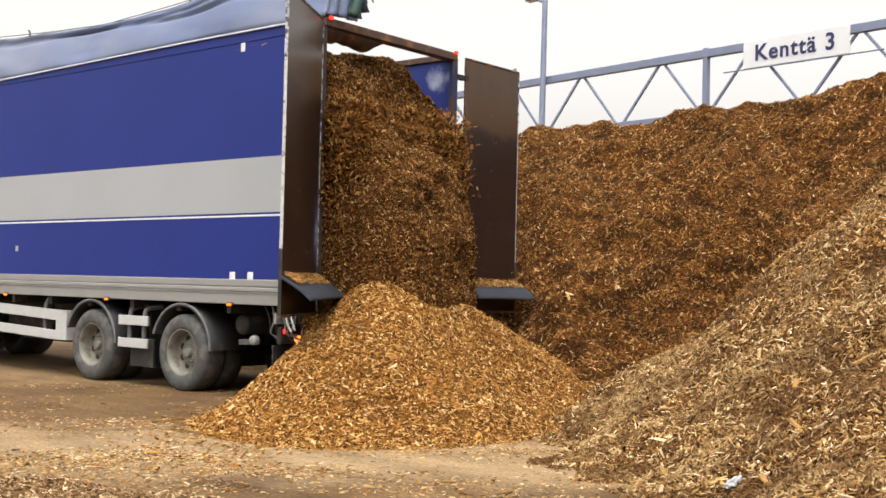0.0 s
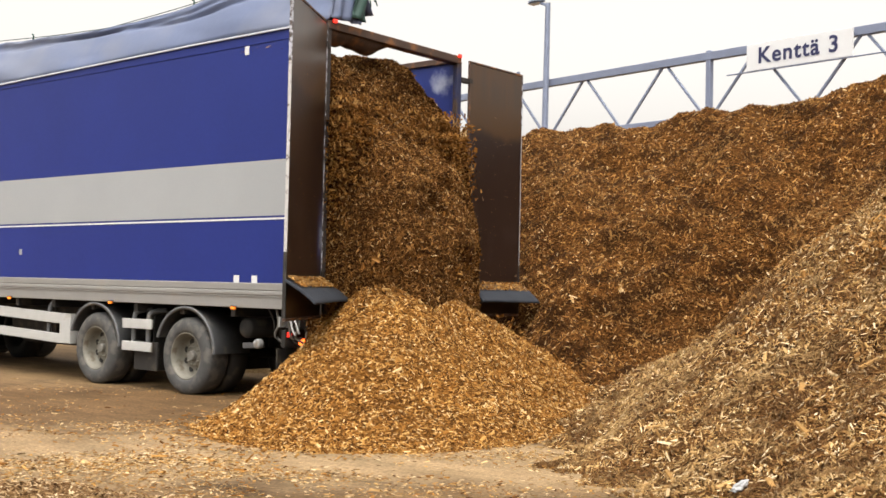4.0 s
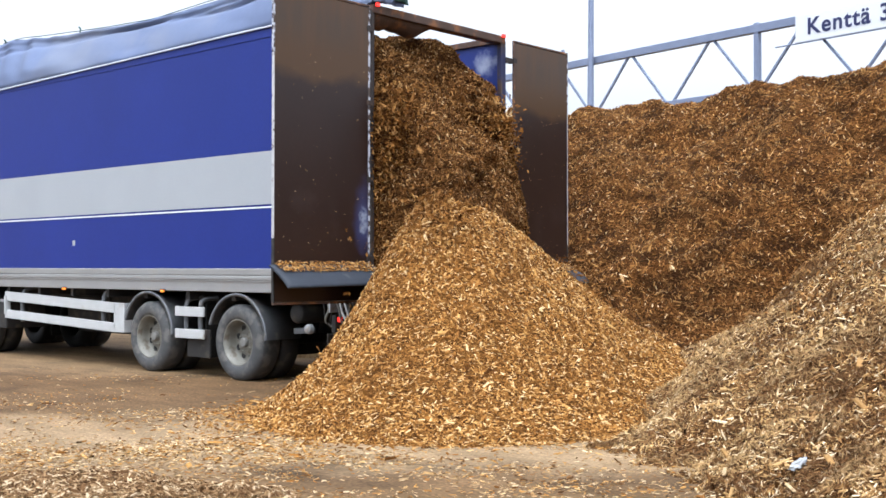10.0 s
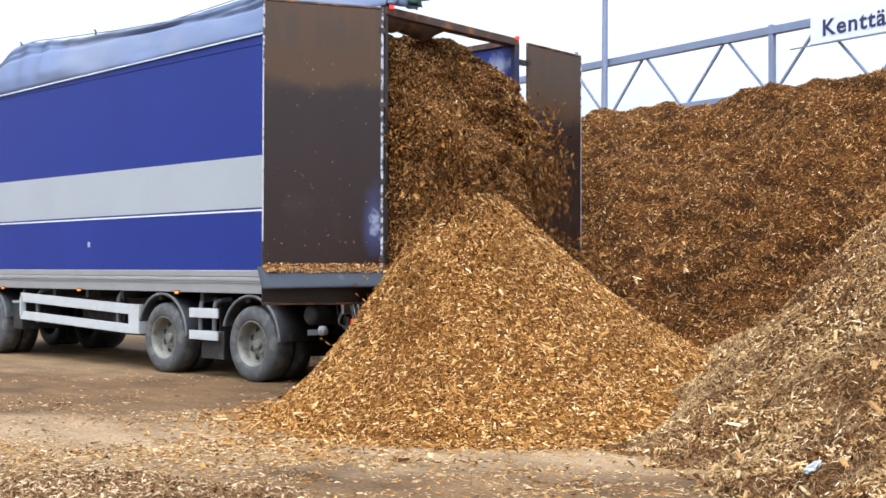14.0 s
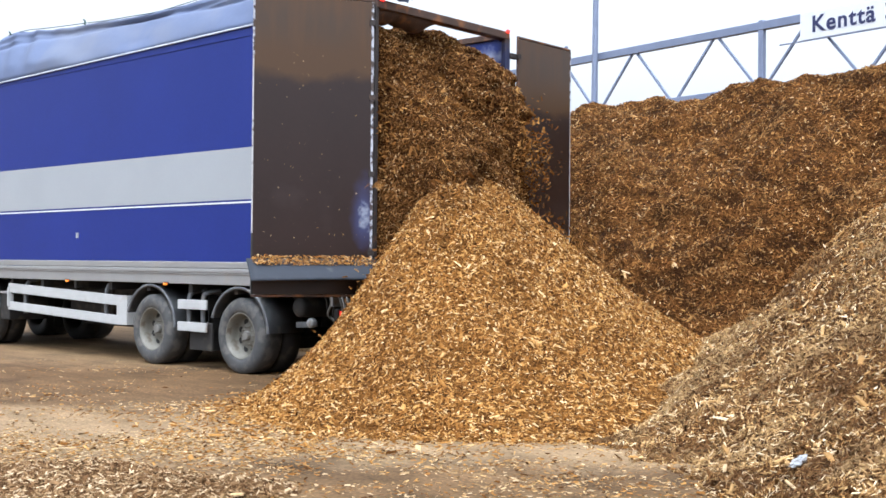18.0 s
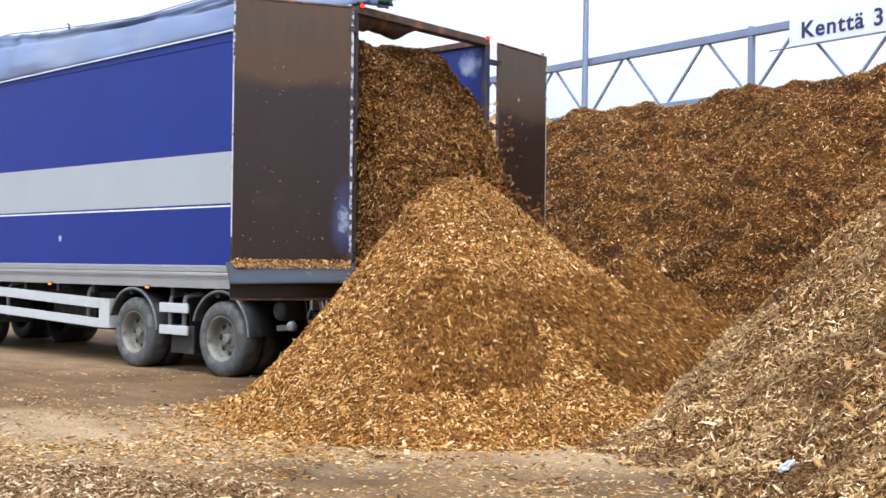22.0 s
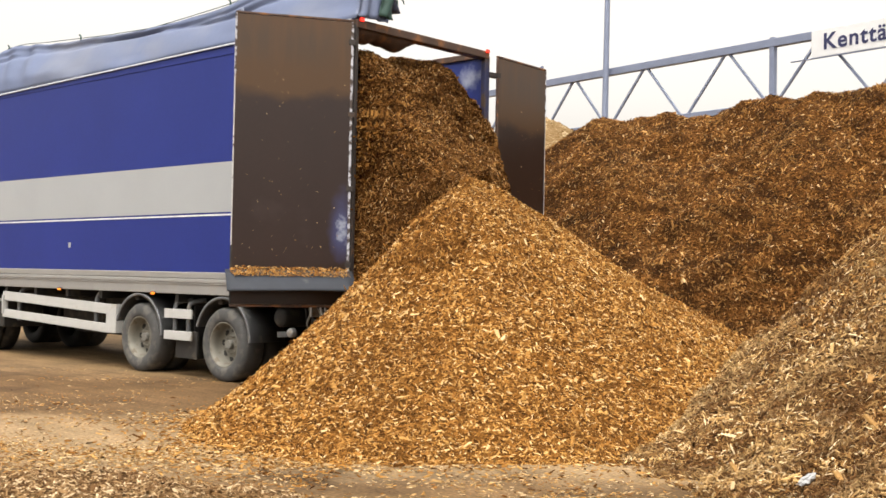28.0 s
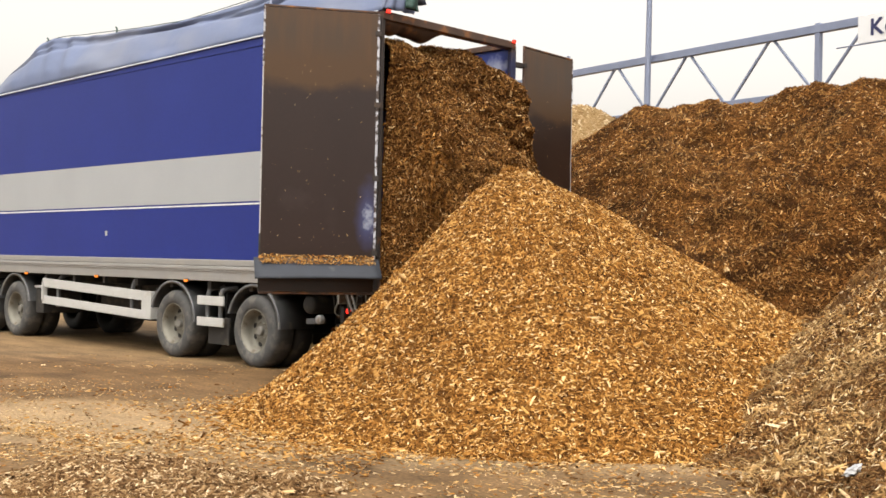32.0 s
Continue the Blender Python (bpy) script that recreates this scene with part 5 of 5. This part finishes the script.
def make_fringes():
    """Thin fringes of chips that come to lie round the foot of the pile as it spreads."""
    made = []
    times = [b for a, b, *shape in LAYERS]
    for k, t in enumerate(times):
        rng = np.random.default_rng(500 + k)
        x, y = rng.uniform(-2.0, 6.5, 200000), rng.uniform(-5.0, 3.0, 200000)
        h = layer_height(k, x, y)
        side = (x - SPOT[0]) * ACROSS[0] + (y - SPOT[1]) * ACROSS[1]
        reach = np.where(side < -1.2, 0.13, 0.06)
        near = (h < 0.04) & (side < 1.4) & (rng.random(len(x)) < 0.24 * np.exp(np.minimum(h, 0) / reach) * np.clip(fractal(x, y, 0.4, 191 + k) + 0.75, 0.1, 1))
        x, y = x[near][:6000], y[near][:6000]
        place = np.stack([x, y, ground_height(x, y) + 0.006 + 0.02 * rng.random(len(x))], -1)
        cv, cq = chips_at(rng, place, np.tile((0, 0, 1.0), (len(x), 1)), length=(0.014, 0.065), width=(0.16, 0.42), tilt=0.25, sink=0.0)
        ob = tagged(new("loose_chip_fringe", mesh_of("loose_chip_fringe", cv, cq, FRESH)), "loose fringe of fresh chips round the pile's foot", "wood chips", group="loose fringes", kind="stuff")
        start = LAYERS[k][0]
        made.append((ob, [(0, pose(0, 0, -0.15 if k else 0.0)), (max(start, 0.01), pose(0, 0, -0.15 if k else 0.0)), (max(t, 0.02), pose(0, 0, 0)), (32, pose(0, 0, 0))]))
    return made


fringes = make_fringes()


def drop_rows(t0, x, y, z, vx, vy, spin, inside=0.55, bury=0.05, slide=0.0, lift=0.02, sink=0.2, out=None, step=0.13):
    """Rows of a piece that rides in the load, breaks off at t0, falls and is buried in the pile."""
    rows = []
    hold = out or (max(0.02, t0 - 0.7), t0)
    for t in (0.0, hold[0]):
        rows.append((t, pose(x - inside + at_time(ROLL, t), y, z, 0, 0, spin)))
    if hold[1] < t0:
        rows.append((hold[1], pose(x + at_time(ROLL, hold[1]), y, z, 0, 0, spin)))
    x0 = x + at_time(ROLL, t0)
    rows.append((t0, pose(x0, y, z, 0, 0, spin)))
    turn = 0.0
    for k in range(1, 16):
        dt = 0.1 * k
        px, py, pz = x0 + vx * dt, y + vy * dt, z - 4.9 * dt * dt
        floor = pile_top(px, py, t0 + dt) - bury
        turn = dt
        rows.append((t0 + dt, pose(px, py, max(pz, floor), 25 * dt * (1 + spin % 3), 60 * dt, spin)))
        if pz <= floor:
            break
    # it slides on down the slope for a moment before it is buried
    t1, (px, py, pz) = rows[-1][0], rows[-1][1].translation
    ox, oy = px - PILE[0], py - PILE[1]
    far = math.hypot(ox, oy) + 1e-3
    slide = slide * (0.25 if ox < 0.0 else 1.0)
    for k in range(1, 8):
        run = slide * (1 - (1 - k / 7) ** 2)
        qx, qy, t = px + ox / far * run, py + oy / far * run, t1 + step * k
        qz = pile_top(qx, qy, t) + (lift if k < 4 else lift - sink * (k - 3) / 4)
        qz = qz if k > 1 else 0.5 * (qz + pz)
        rows.append((t, pose(qx, qy, qz, 25 * turn * (1 + spin % 3) + 8 * k, 60 * turn + 10 * k, spin)))
    if rows[-1][0] < 31.9:
        rows.append((32.0, rows[-1][1] @ Matrix.Translation((0, 0, -0.2))))
    return [r for r in rows if r[0] <= 32.0]


def make_clusters():
    """Handfuls of loose chips that fall from the face of the load."""
    shapes = []
    for k in range(6):
        rng = np.random.default_rng(200 + k)
        n = 90
        place = rng.normal(0, 1, (n, 3)) * (0.09, 0.1, 0.2)
        cv, cq = chips_at(rng, place, rng.normal(0, 1, (n, 3)), length=(0.018, 0.075), tilt=1.0)
        shapes.append(mesh_of("falling_chips", cv, cq, SHADED if k % 2 else MIXED))
    rng = np.random.default_rng(300)
    made = []
    # spells of falling: start, end, y of the stream, its spread, height, how many
    spells = [(0.0, 2.2, 2.2, 0.25, 2.9, 20), (1.2, 3.2, 1.2, 0.5, 2.6, 16), (1.75, 2.5, 1.6, 0.55, 2.9, 60), (3.0, 5.0, 0.5, 0.4, 2.5, 14), (4.6, 6.6, 0.7, 0.4, 2.9, 26), (5.2, 7.0, 2.25, 0.2, 3.3, 14), (6.6, 7.3, 1.3, 0.9, 2.8, 70), (7.0, 7.8, 1.6, 0.9, 2.3, 40),
              (7.8, 9.6, 0.35, 0.2, 2.9, 22), (8.2, 9.4, 2.2, 0.25, 3.0, 14), (9.6, 12.0, 0.35, 0.25, 2.8, 20), (11.6, 14.0, 0.3, 0.2, 3.0, 75),
              (12.0, 14.0, 2.1, 0.3, 3.3, 70)]
    spells += [ (14.0, 16.5, 1.4, 0.7, 2.8, 14),
              (16.5, 18.2, 1.9, 0.4, 3.2, 14), (18.0, 19.6, 0.9, 0.6, 3.0, 34), (18.0, 18.6, 2.0, 0.4, 2.6, 30), (18.2, 19.2, 2.1, 0.3, 3.2, 16), (20.4, 22.0, 1.4, 0.7, 3.2, 40), (20.9, 22.3, 1.2, 0.9, 2.7, 40), (22.5, 24.0, 0.4, 0.25, 2.9, 16), (24.0, 25.2, 0.8, 0.5, 3.0, 30), (24.2, 25.3, 1.0, 0.9, 2.7, 90), (25.2, 27.5, 0.6, 0.5, 3.0, 14), (27.0, 29.2, 0.35, 0.22, 2.9, 24), (28.8, 32.0, 0.35, 0.2, 2.9, 60), (8.0, 20.0, 0.3, 0.16, 2.6, 70)]
    for a, b, y, wide, z, n in spells:
        for k in range(int(1.3 * n)):
            t0 = rng.uniform(a, b)
            yy = min(max(rng.normal(y, wide * 0.6), 0.2), WIDE - 0.2)
            zz = min(rng.normal(z, 0.25), 3.05)
            ob = new("falling_chips", shapes[int(rng.integers(6))])
            tagged(ob, "handful of loose chips falling from the load", "wood chips", group="falling chips", kind="stuff")
            made.append((ob, drop_rows(round(t0, 2), float(rng.uniform(0.4, 0.8)), float(yy), float(zz), float(rng.uniform(0.15, 0.7)), float(rng.normal(0, 0.15)), float(rng.uniform(0, 360)), slide=float(rng.uniform(0.2, 2.0)), sink=0.55)))
    return made


clusters = make_clusters()


def make_clump(name, radius, seed, pale=False):
    rng = np.random.default_rng(seed)
    a, b = np.meshgrid(np.linspace(0, 2 * np.pi, 40), np.linspace(0.02, np.pi - 0.02, 24), indexing="ij")
    r = 1 + 0.5 * fractal(a * 1.2 + 5, b * 1.5, 1.0, seed, 4, 0.6) * np.sin(b)
    r[-1] = r[0]
    P = np.stack([radius[0] * r * np.cos(a) * np.sin(b), radius[1] * r * np.sin(a) * np.sin(b), radius[2] * r * np.cos(b)], -1)[:, ::-1]
    me = heap(name, P, 1800, MIXED if pale else SHADED, seed, length=(0.015, 0.08), tilt=0.7)
    return tagged(new(name, me), "clump of wood chips breaking off the load", "chip clump", group="falling clumps", kind="stuff")


def make_slab():
    s, y = np.meshgrid(np.linspace(0.42, 0.98, 80), np.linspace(0.1, WIDE - 0.1, 80), indexing="ij")
    x, z = load_point(s, y)
    a, b = (s - 0.42) / 0.56, (y - 0.1) / (WIDE - 0.2)
    rim = np.minimum(np.minimum(a, 1 - a) * 2.2, np.minimum(b * 7, (1 - b) * 2.6)) + 0.16 * fractal(s * 6, y, 0.7, 181, 3)
    rim = np.clip(rim / 0.3, 0, 1)
    x = x - 0.35 + 0.5 * np.sqrt(rim) + 0.4 * fractal(s * 7, y, 0.55, 185, 4, 0.55) * rim
    me = heap("chip_slab", np.stack([x, y, z], -1), 16000, SHADED, 19, length=(0.015, 0.08), width=(0.16, 0.42), tilt=0.7)
    ob = tagged(new("chip_slab", me), "broken face of chips, toned as in shade, sliding off the load", "chip clump", group="falling clumps", kind="stuff")
    return ob, [(0, pose(-0.3, 0, 0)), (4.0, pose(-0.2, 0, 0)), (6.4, pose(-0.06, 0, 0)), (6.7, pose(0.12, 0.02, -0.12)), (7.0, pose(0.42, 0.0, -0.55, 0, 4, 0)), (7.2, pose(0.66, 0.0, -1.15, 0, 6, 0)),
                (7.4, pose(0.85, 0.02, -1.85, 0, 8, 0)), (7.7, pose(1.05, 0.1, -2.7, 0, 10, 0)), (8.2, pose(1.2, 0.2, -3.6, 0, 12, 0)), (32, pose(1.2, 0.2, -4.2, 0, 12, 0))]


def make_bulge(seed, rows):
    """The upper far part of the load, pushed out to the doors by the walking floor."""
    s, y = np.meshgrid(np.linspace(0.3, 0.8, 90), np.linspace(1.0, WIDE - 0.07, 70), indexing="ij")
    x = np.interp(s, [0.3, 0.42, 0.5, 0.62, 0.8], [-1.6, -0.25, 0.06, 0.22, 0.1])
    z = np.interp(s, [0.3, 0.42, 0.5, 0.62, 0.8], [4.12, 4.1, 3.92, 3.4, 2.5])
    near = np.clip((y - 1.0) / 0.5, 0, 1)
    near = near * near * (3 - 2 * near)
    lump = 0.26 * fractal(s * 8, y, 0.8, seed, 4, 0.55) + 0.14 * np.abs(fractal(s * 8, y, 0.32, seed + 5, 3))
    steep = np.clip((s - 0.36) / 0.12, 0, 1)
    x = x - 0.7 * (1 - near) + lump * steep - 0.25 * np.clip((y - 2.3) / 0.2, 0, 1) * steep
    z = z - 0.25 * (1 - near) + 0.5 * lump * (1 - steep) - 0.1 * np.clip((y - 1.9) / 0.6, 0, 1)
    me = heap("load_bulge", np.stack([x, y, z], -1), 12000, SHADED, seed, length=(0.015, 0.07), width=(0.16, 0.42), tilt=0.65)
    return tagged(new("load_bulge", me), "bulging upper part of the chip load, toned as in shade", "chip load", group="falling clumps", kind="stuff"), rows


def make_surges():
    """Sheets of chips that run down the pile's flank after a fall."""
    made = []
    # start, how long, direction in degrees, reach of the sheet, half width, run, thickness
    early = [(7.4, 0.75, 10, 0.1, 1.5, 1.0, 1.1, 0.2), (7.45, 0.8, 45, 0.2, 1.6, 0.8, 1.3, 0.18), (7.5, 0.7, -45, 0.2, 1.4, 0.8, 0.9, 0.14), (18.3, 0.7, 50, 0.3, 1.6, 0.6, 1.4, 0.2), (21.15, 1.1, 40, 0.2, 2.0, 1.2, 2.1, 0.26)]
    middle = [(21.2, 1.1, -5, 0.2, 2.2, 1.2, 1.9, 0.2), (21.25, 1.0, -45, 0.2, 2.2, 0.9, 1.9, 0.18), (24.25, 1.2, 10, 0.1, 2.3, 1.1, 2.0, 0.2), (24.25, 1.2, -30, 0.1, 2.5, 1.1, 2.2, 0.22), (24.3, 1.1, -58, 0.3, 2.0, 0.7, 1.7, 0.16), (10.2, 1.4, -68, 0.2, 1.6, 0.5, 1.2, 0.1)]
    late = [(12.4, 1.4, -64, 0.2, 1.7, 0.5, 1.3, 0.1), (15.8, 1.4, -68, 0.2, 1.6, 0.5, 1.2, 0.1), (19.4, 1.3, -68, 0.2, 1.7, 0.7, 1.3, 0.12), (27.7, 1.4, -66, 0.2, 1.8, 0.5, 1.4, 0.11), (29.5, 1.4, -70, 0.2, 1.9, 0.55, 1.5, 0.12), (30.8, 1.4, -66, 0.2, 1.8, 0.5, 1.4, 0.11), (29.9, 0.8, 0, 0.1, 1.0, 0.5, 0.6, 0.1)]
    for k, (t0, last, way, r0, r1, wide, run, thick) in enumerate(early + middle + late):
        c, s_ = math.cos(radians(way)), math.sin(radians(way))
        a, b = np.meshgrid(np.linspace(r0, r1, 50), np.linspace(-wide, wide, 60), indexing="ij")
        x, y = PILE[0] + 0.08 + a * c - b * s_, PILE[1] + 0.15 + a * s_ + b * c
        fa = (a - r0) / (r1 - r0)
        rim = np.minimum(np.minimum(fa, 1 - fa) * 2.5, (1 - np.abs(b) / wide) * 1.8) + 0.35 * fractal(x, y, 0.5, 211 + k, 4, 0.6)
        rim = np.clip(rim / 0.45, 0, 1)
        mid = t0 + 0.6 * last
        fall = (pile_top(PILE[0] + 0.5 * (r0 + r1) * c, PILE[1] + 0.5 * (r0 + r1) * s_, mid) - pile_top(PILE[0] + (0.5 * (r0 + r1) + run) * c, PILE[1] + (0.5 * (r0 + r1) + run) * s_, mid)) / run
        z = surface(x, y, mid) - 0.12 - 0.4 * (1 - rim) + (thick + 0.1) * rim + 0.22 * thick * fractal(x, y, 0.25, 231 + k, 3) * 4 * rim
        me = heap("chip_surge", np.stack([x, y, z], -1), 8000, MIXED, 241 + k, length=(0.015, 0.07), width=(0.16, 0.42), tilt=0.7)
        ob = tagged(new("chip_surge", me), "sheet of loose chips running down the fresh pile", "wood chips", group="running chips", kind="stuff")

        def at(t, go, deep):
            far = 0.5 * (r0 + r1) + go
            lag = pile_top(PILE[0] + far * c, PILE[1] + far * s_, mid) - pile_top(PILE[0] + far * c, PILE[1] + far * s_, t)
            return t, pose(go * c, go * s_, -fall * go - deep - lag)

        rows = [at(0, -0.3, 2.6), at(t0 - 0.5, -0.3, 2.6), at(t0 - 0.25, -0.2, 0.6), at(t0, 0.0, 0.06), at(t0 + 0.3 * last, 0.3 * run, 0.0), at(t0 + 0.7 * last, 0.78 * run, 0.0), at(t0 + last, run, 0.04), at(t0 + last + 0.4, 1.03 * run, 0.2), at(t0 + last + 0.9, 1.05 * run, 0.7), at(32, 1.05 * run, 1.6)]
        made.append((ob, rows))
    return made


surges = make_surges()


def make_clumps():
    made = [make_slab(),
            make_bulge(601, [(0, pose(-2.8, 0, 0)), (6.9, pose(-2.8, 0, 0)), (8.2, pose(-0.45, 0, 0)), (11, pose(-0.04, 0, 0)), (13, pose(0.06, 0, 0.02)), (16, pose(0.16, 0, 0.06)), (18, pose(0.2, 0, 0.06)), (20.6, pose(0.14, 0, 0)), (20.8, pose(0.2, 0, -0.12)),
                             (21.0, pose(0.45, 0, -0.5, 0, 5, 0)), (21.2, pose(0.8, -0.05, -1.15, 0, 9, 0)), (21.4, pose(1.1, -0.1, -1.9, 0, 12, 0)), (21.8, pose(1.35, -0.1, -3.0, 0, 14, 0)), (22.4, pose(1.4, -0.1, -4.2, 0, 14, 0)), (32, pose(1.4, -0.1, -4.6, 0, 14, 0))]),
            make_bulge(621, [(0, pose(-4.2, 0, 0)), (27.0, pose(-4.2, 0, 0)), (29.0, pose(-1.5, 0, 0)), (30.5, pose(-0.8, 0, 0)), (32, pose(-0.62, 0, 0))])]
    # seed, time of the fall, place, speed, half sizes, slide, when it is pushed out
    first = [(401, 0.8, (0.2, 2.1, 2.75), (0.8, 0.2), (0.34, 0.42, 0.48), 0.8, (0.02, 0.7)), (402, 1.8, (0.1, 1.6, 3.15), (0.9, 0.2), (0.3, 0.55, 0.42), 0.8, (1.1, 1.7)),
            (417, 1.85, (0.35, 1.5, 2.9), (0.8, 0.1), (0.28, 0.5, 0.5), 0.6, (1.2, 1.8)), (418, 1.95, (0.3, 2.0, 3.2), (1.1, 0.1), (0.26, 0.36, 0.34), 0.6, (1.3, 1.9)),
            (403, 6.9, (0.15, 2.0, 2.0), (1.6, 0.5), (0.3, 0.35, 0.35), 1.6, None),
            (404, 12.3, (0.2, 2.15, 3.0), (0.4, 0.1), (0.22, 0.28, 0.4), 0.6, None)]
    then = [(405, 18.05, (0.12, 2.0, 2.95), (0.9, 0.2), (0.42, 0.48, 0.75), 1.6, (16.6, 17.9))]
    last = [(413, 24.3, (0.1, 0.9, 2.8), (1.4, -0.5), (0.45, 0.55, 0.2), 2.2, (23.4, 24.2)),
            (414, 24.5, (0.3, 0.7, 2.7), (1.8, -0.5), (0.4, 0.45, 0.18), 1.2, (23.6, 24.4)), (415, 6.95, (0.1, 1.3, 2.6), (1.5, 0.2), (0.6, 0.7, 0.3), 1.8, (6.2, 6.9)), (416, 18.2, (0.15, 1.6, 2.7), (1.2, 0.3), (0.4, 0.5, 0.26), 1.8, (17.4, 18.1)),
            (407, 24.3, (0.1, 1.1, 3.0), (1.6, 0.1), (0.25, 0.5, 0.45), 0.3, (22.5, 24.0)), (408, 29.3, (0.15, 0.9, 2.9), (1.6, 0.0), (0.18, 0.25, 0.25), 0.3, None)]
    for seed, t0, place, speed, size, slide, out in first + then + last:
        rows = drop_rows(t0, *place, *speed, 0.0, inside=0.75, bury=0.0, slide=slide, lift=0.1, sink=0.25 + 1.7 * size[2], out=out, step=0.17 if slide > 1.5 else 0.13)
        made.append((make_clump("chip_clump", size, seed, t0 > 22 or 6.5 < t0 < 7.5), rows))
    return made


clumps = make_clumps()

# ---------------------------------------------------------------- small things lying about


def make_scraps():
    """A crumpled white scrap and a few larger slabs of wood on the weathered mound."""
    def on_mound(u, v, lift=0.0):
        x, y = yard(u, v)
        return x, y, float(right_height(np.array(float(u)), np.array(float(v)))) + lift

    bm = bmesh.new()
    bmesh.ops.create_icosphere(bm, subdivisions=3, radius=1)
    for v in bm.verts:
        k = 1 + 0.5 * noise.noise(v.co * 2.2) + 0.25 * noise.noise(v.co * 5.0)
        v.co = Vector((v.co.x * 0.06 * k, v.co.y * 0.028 * k, v.co.z * 0.022 * k))
    scrap = new("plastic_scrap", solid("plastic_scrap", bm, PLATE))
    scrap.matrix_world = pose(*on_mound(1.85, 7.05, 0.02), 20, -25, 60)
    tagged(scrap, "crumpled white plastic scrap on the weathered chips", "scrap")
    rng = random.Random(12)
    for u, v, size, mat in ((2.0, 6.9, 0.11, AGED), (2.35, 7.4, 0.14, AGED), (1.72, 6.75, 0.08, PALE), (2.6, 8.2, 0.13, AGED), (2.15, 7.9, 0.09, PALE), (1.45, 7.3, 0.07, PALE), (2.9, 7.7, 0.15, AGED), (1.62, 8.1, 0.1, AGED)):
        bm = box(-size / 2, size / 2, -size * 0.2, size * 0.2, 0, size * 0.14, 0.006)
        for vert in bm.verts:
            vert.co.y *= 1 - 0.5 * abs(vert.co.x) / size + 0.2 * rng.random()
            vert.co.z += 0.012 * math.sin(9 * vert.co.x)
        slab = new("wood_slab", solid("wood_slab", bm, mat))
        slab.matrix_world = pose(*on_mound(u, v, 0.015), rng.uniform(-25, 5), rng.uniform(-40, -15), rng.uniform(0, 180))
        tagged(slab, "split slab of weathered wood on the chip mound", "wood piece", group="wood slabs")


make_scraps()

# ---------------------------------------------------------------- movement

SWING = [(0, 300.3), (4.5, 300.2), (5.5, 298.7), (6, 297.3), (7, 295.0), (7.5, 291.8), (8, 287.2), (8.5, 284.4), (9, 281.6), (9.5, 275.8), (10, 268), (10.5, 260), (11, 252), (11.5, 245.8), (12, 242.3), (13, 241), (20, 241), (24, 239.5), (28, 238), (32, 237)]
SWING_FAR = [(0, 89.3), (8, 89.4), (18, 90.3), (19, 92.0), (25, 94), (32, 94.4)]


def motions():
    walk(trailer, [(t, pose(x, 0, 0)) for t, x in ROLL])
    walk(load, [(t, pose(0.75 * x, 0, float(np.interp(t, [0, 6, 16, 18, 20, 22, 32], [0, 0.02, 0.09, 0.09, 0.0, -0.03, 0.02])), 2.0 * min(max((20.9 - t) / 2, -1), 0), 0, 0)) for t, x in sorted(ROLL + [(k, 0.0) for k in (6, 13, 16, 18)] + [(20.9, at_time(ROLL, 20.9)), (21.5, at_time(ROLL, 21.5))])])
    for w in wheels:
        m = w.matrix_basis.copy()
        turn = 1 if w.matrix_basis.to_3x3()[1][1] > 0 else -1
        walk(w, [(t, m @ pose(0, 0, 0, 0, turn * math.degrees(x / RADIUS), 0)) for t, x in ROLL])
    walk(near_door, [(t, pose(0.05, -0.03, 0, 0, 0, a)) for t, a in SWING])
    walk(far_door, [(t, pose(0.05, WIDE + 0.14, 0, 0, 0, a)) for t, a in SWING_FAR])
    for ob, rows in pile + clusters + clumps + fringes + surges:
        walk(ob, rows)


motions()
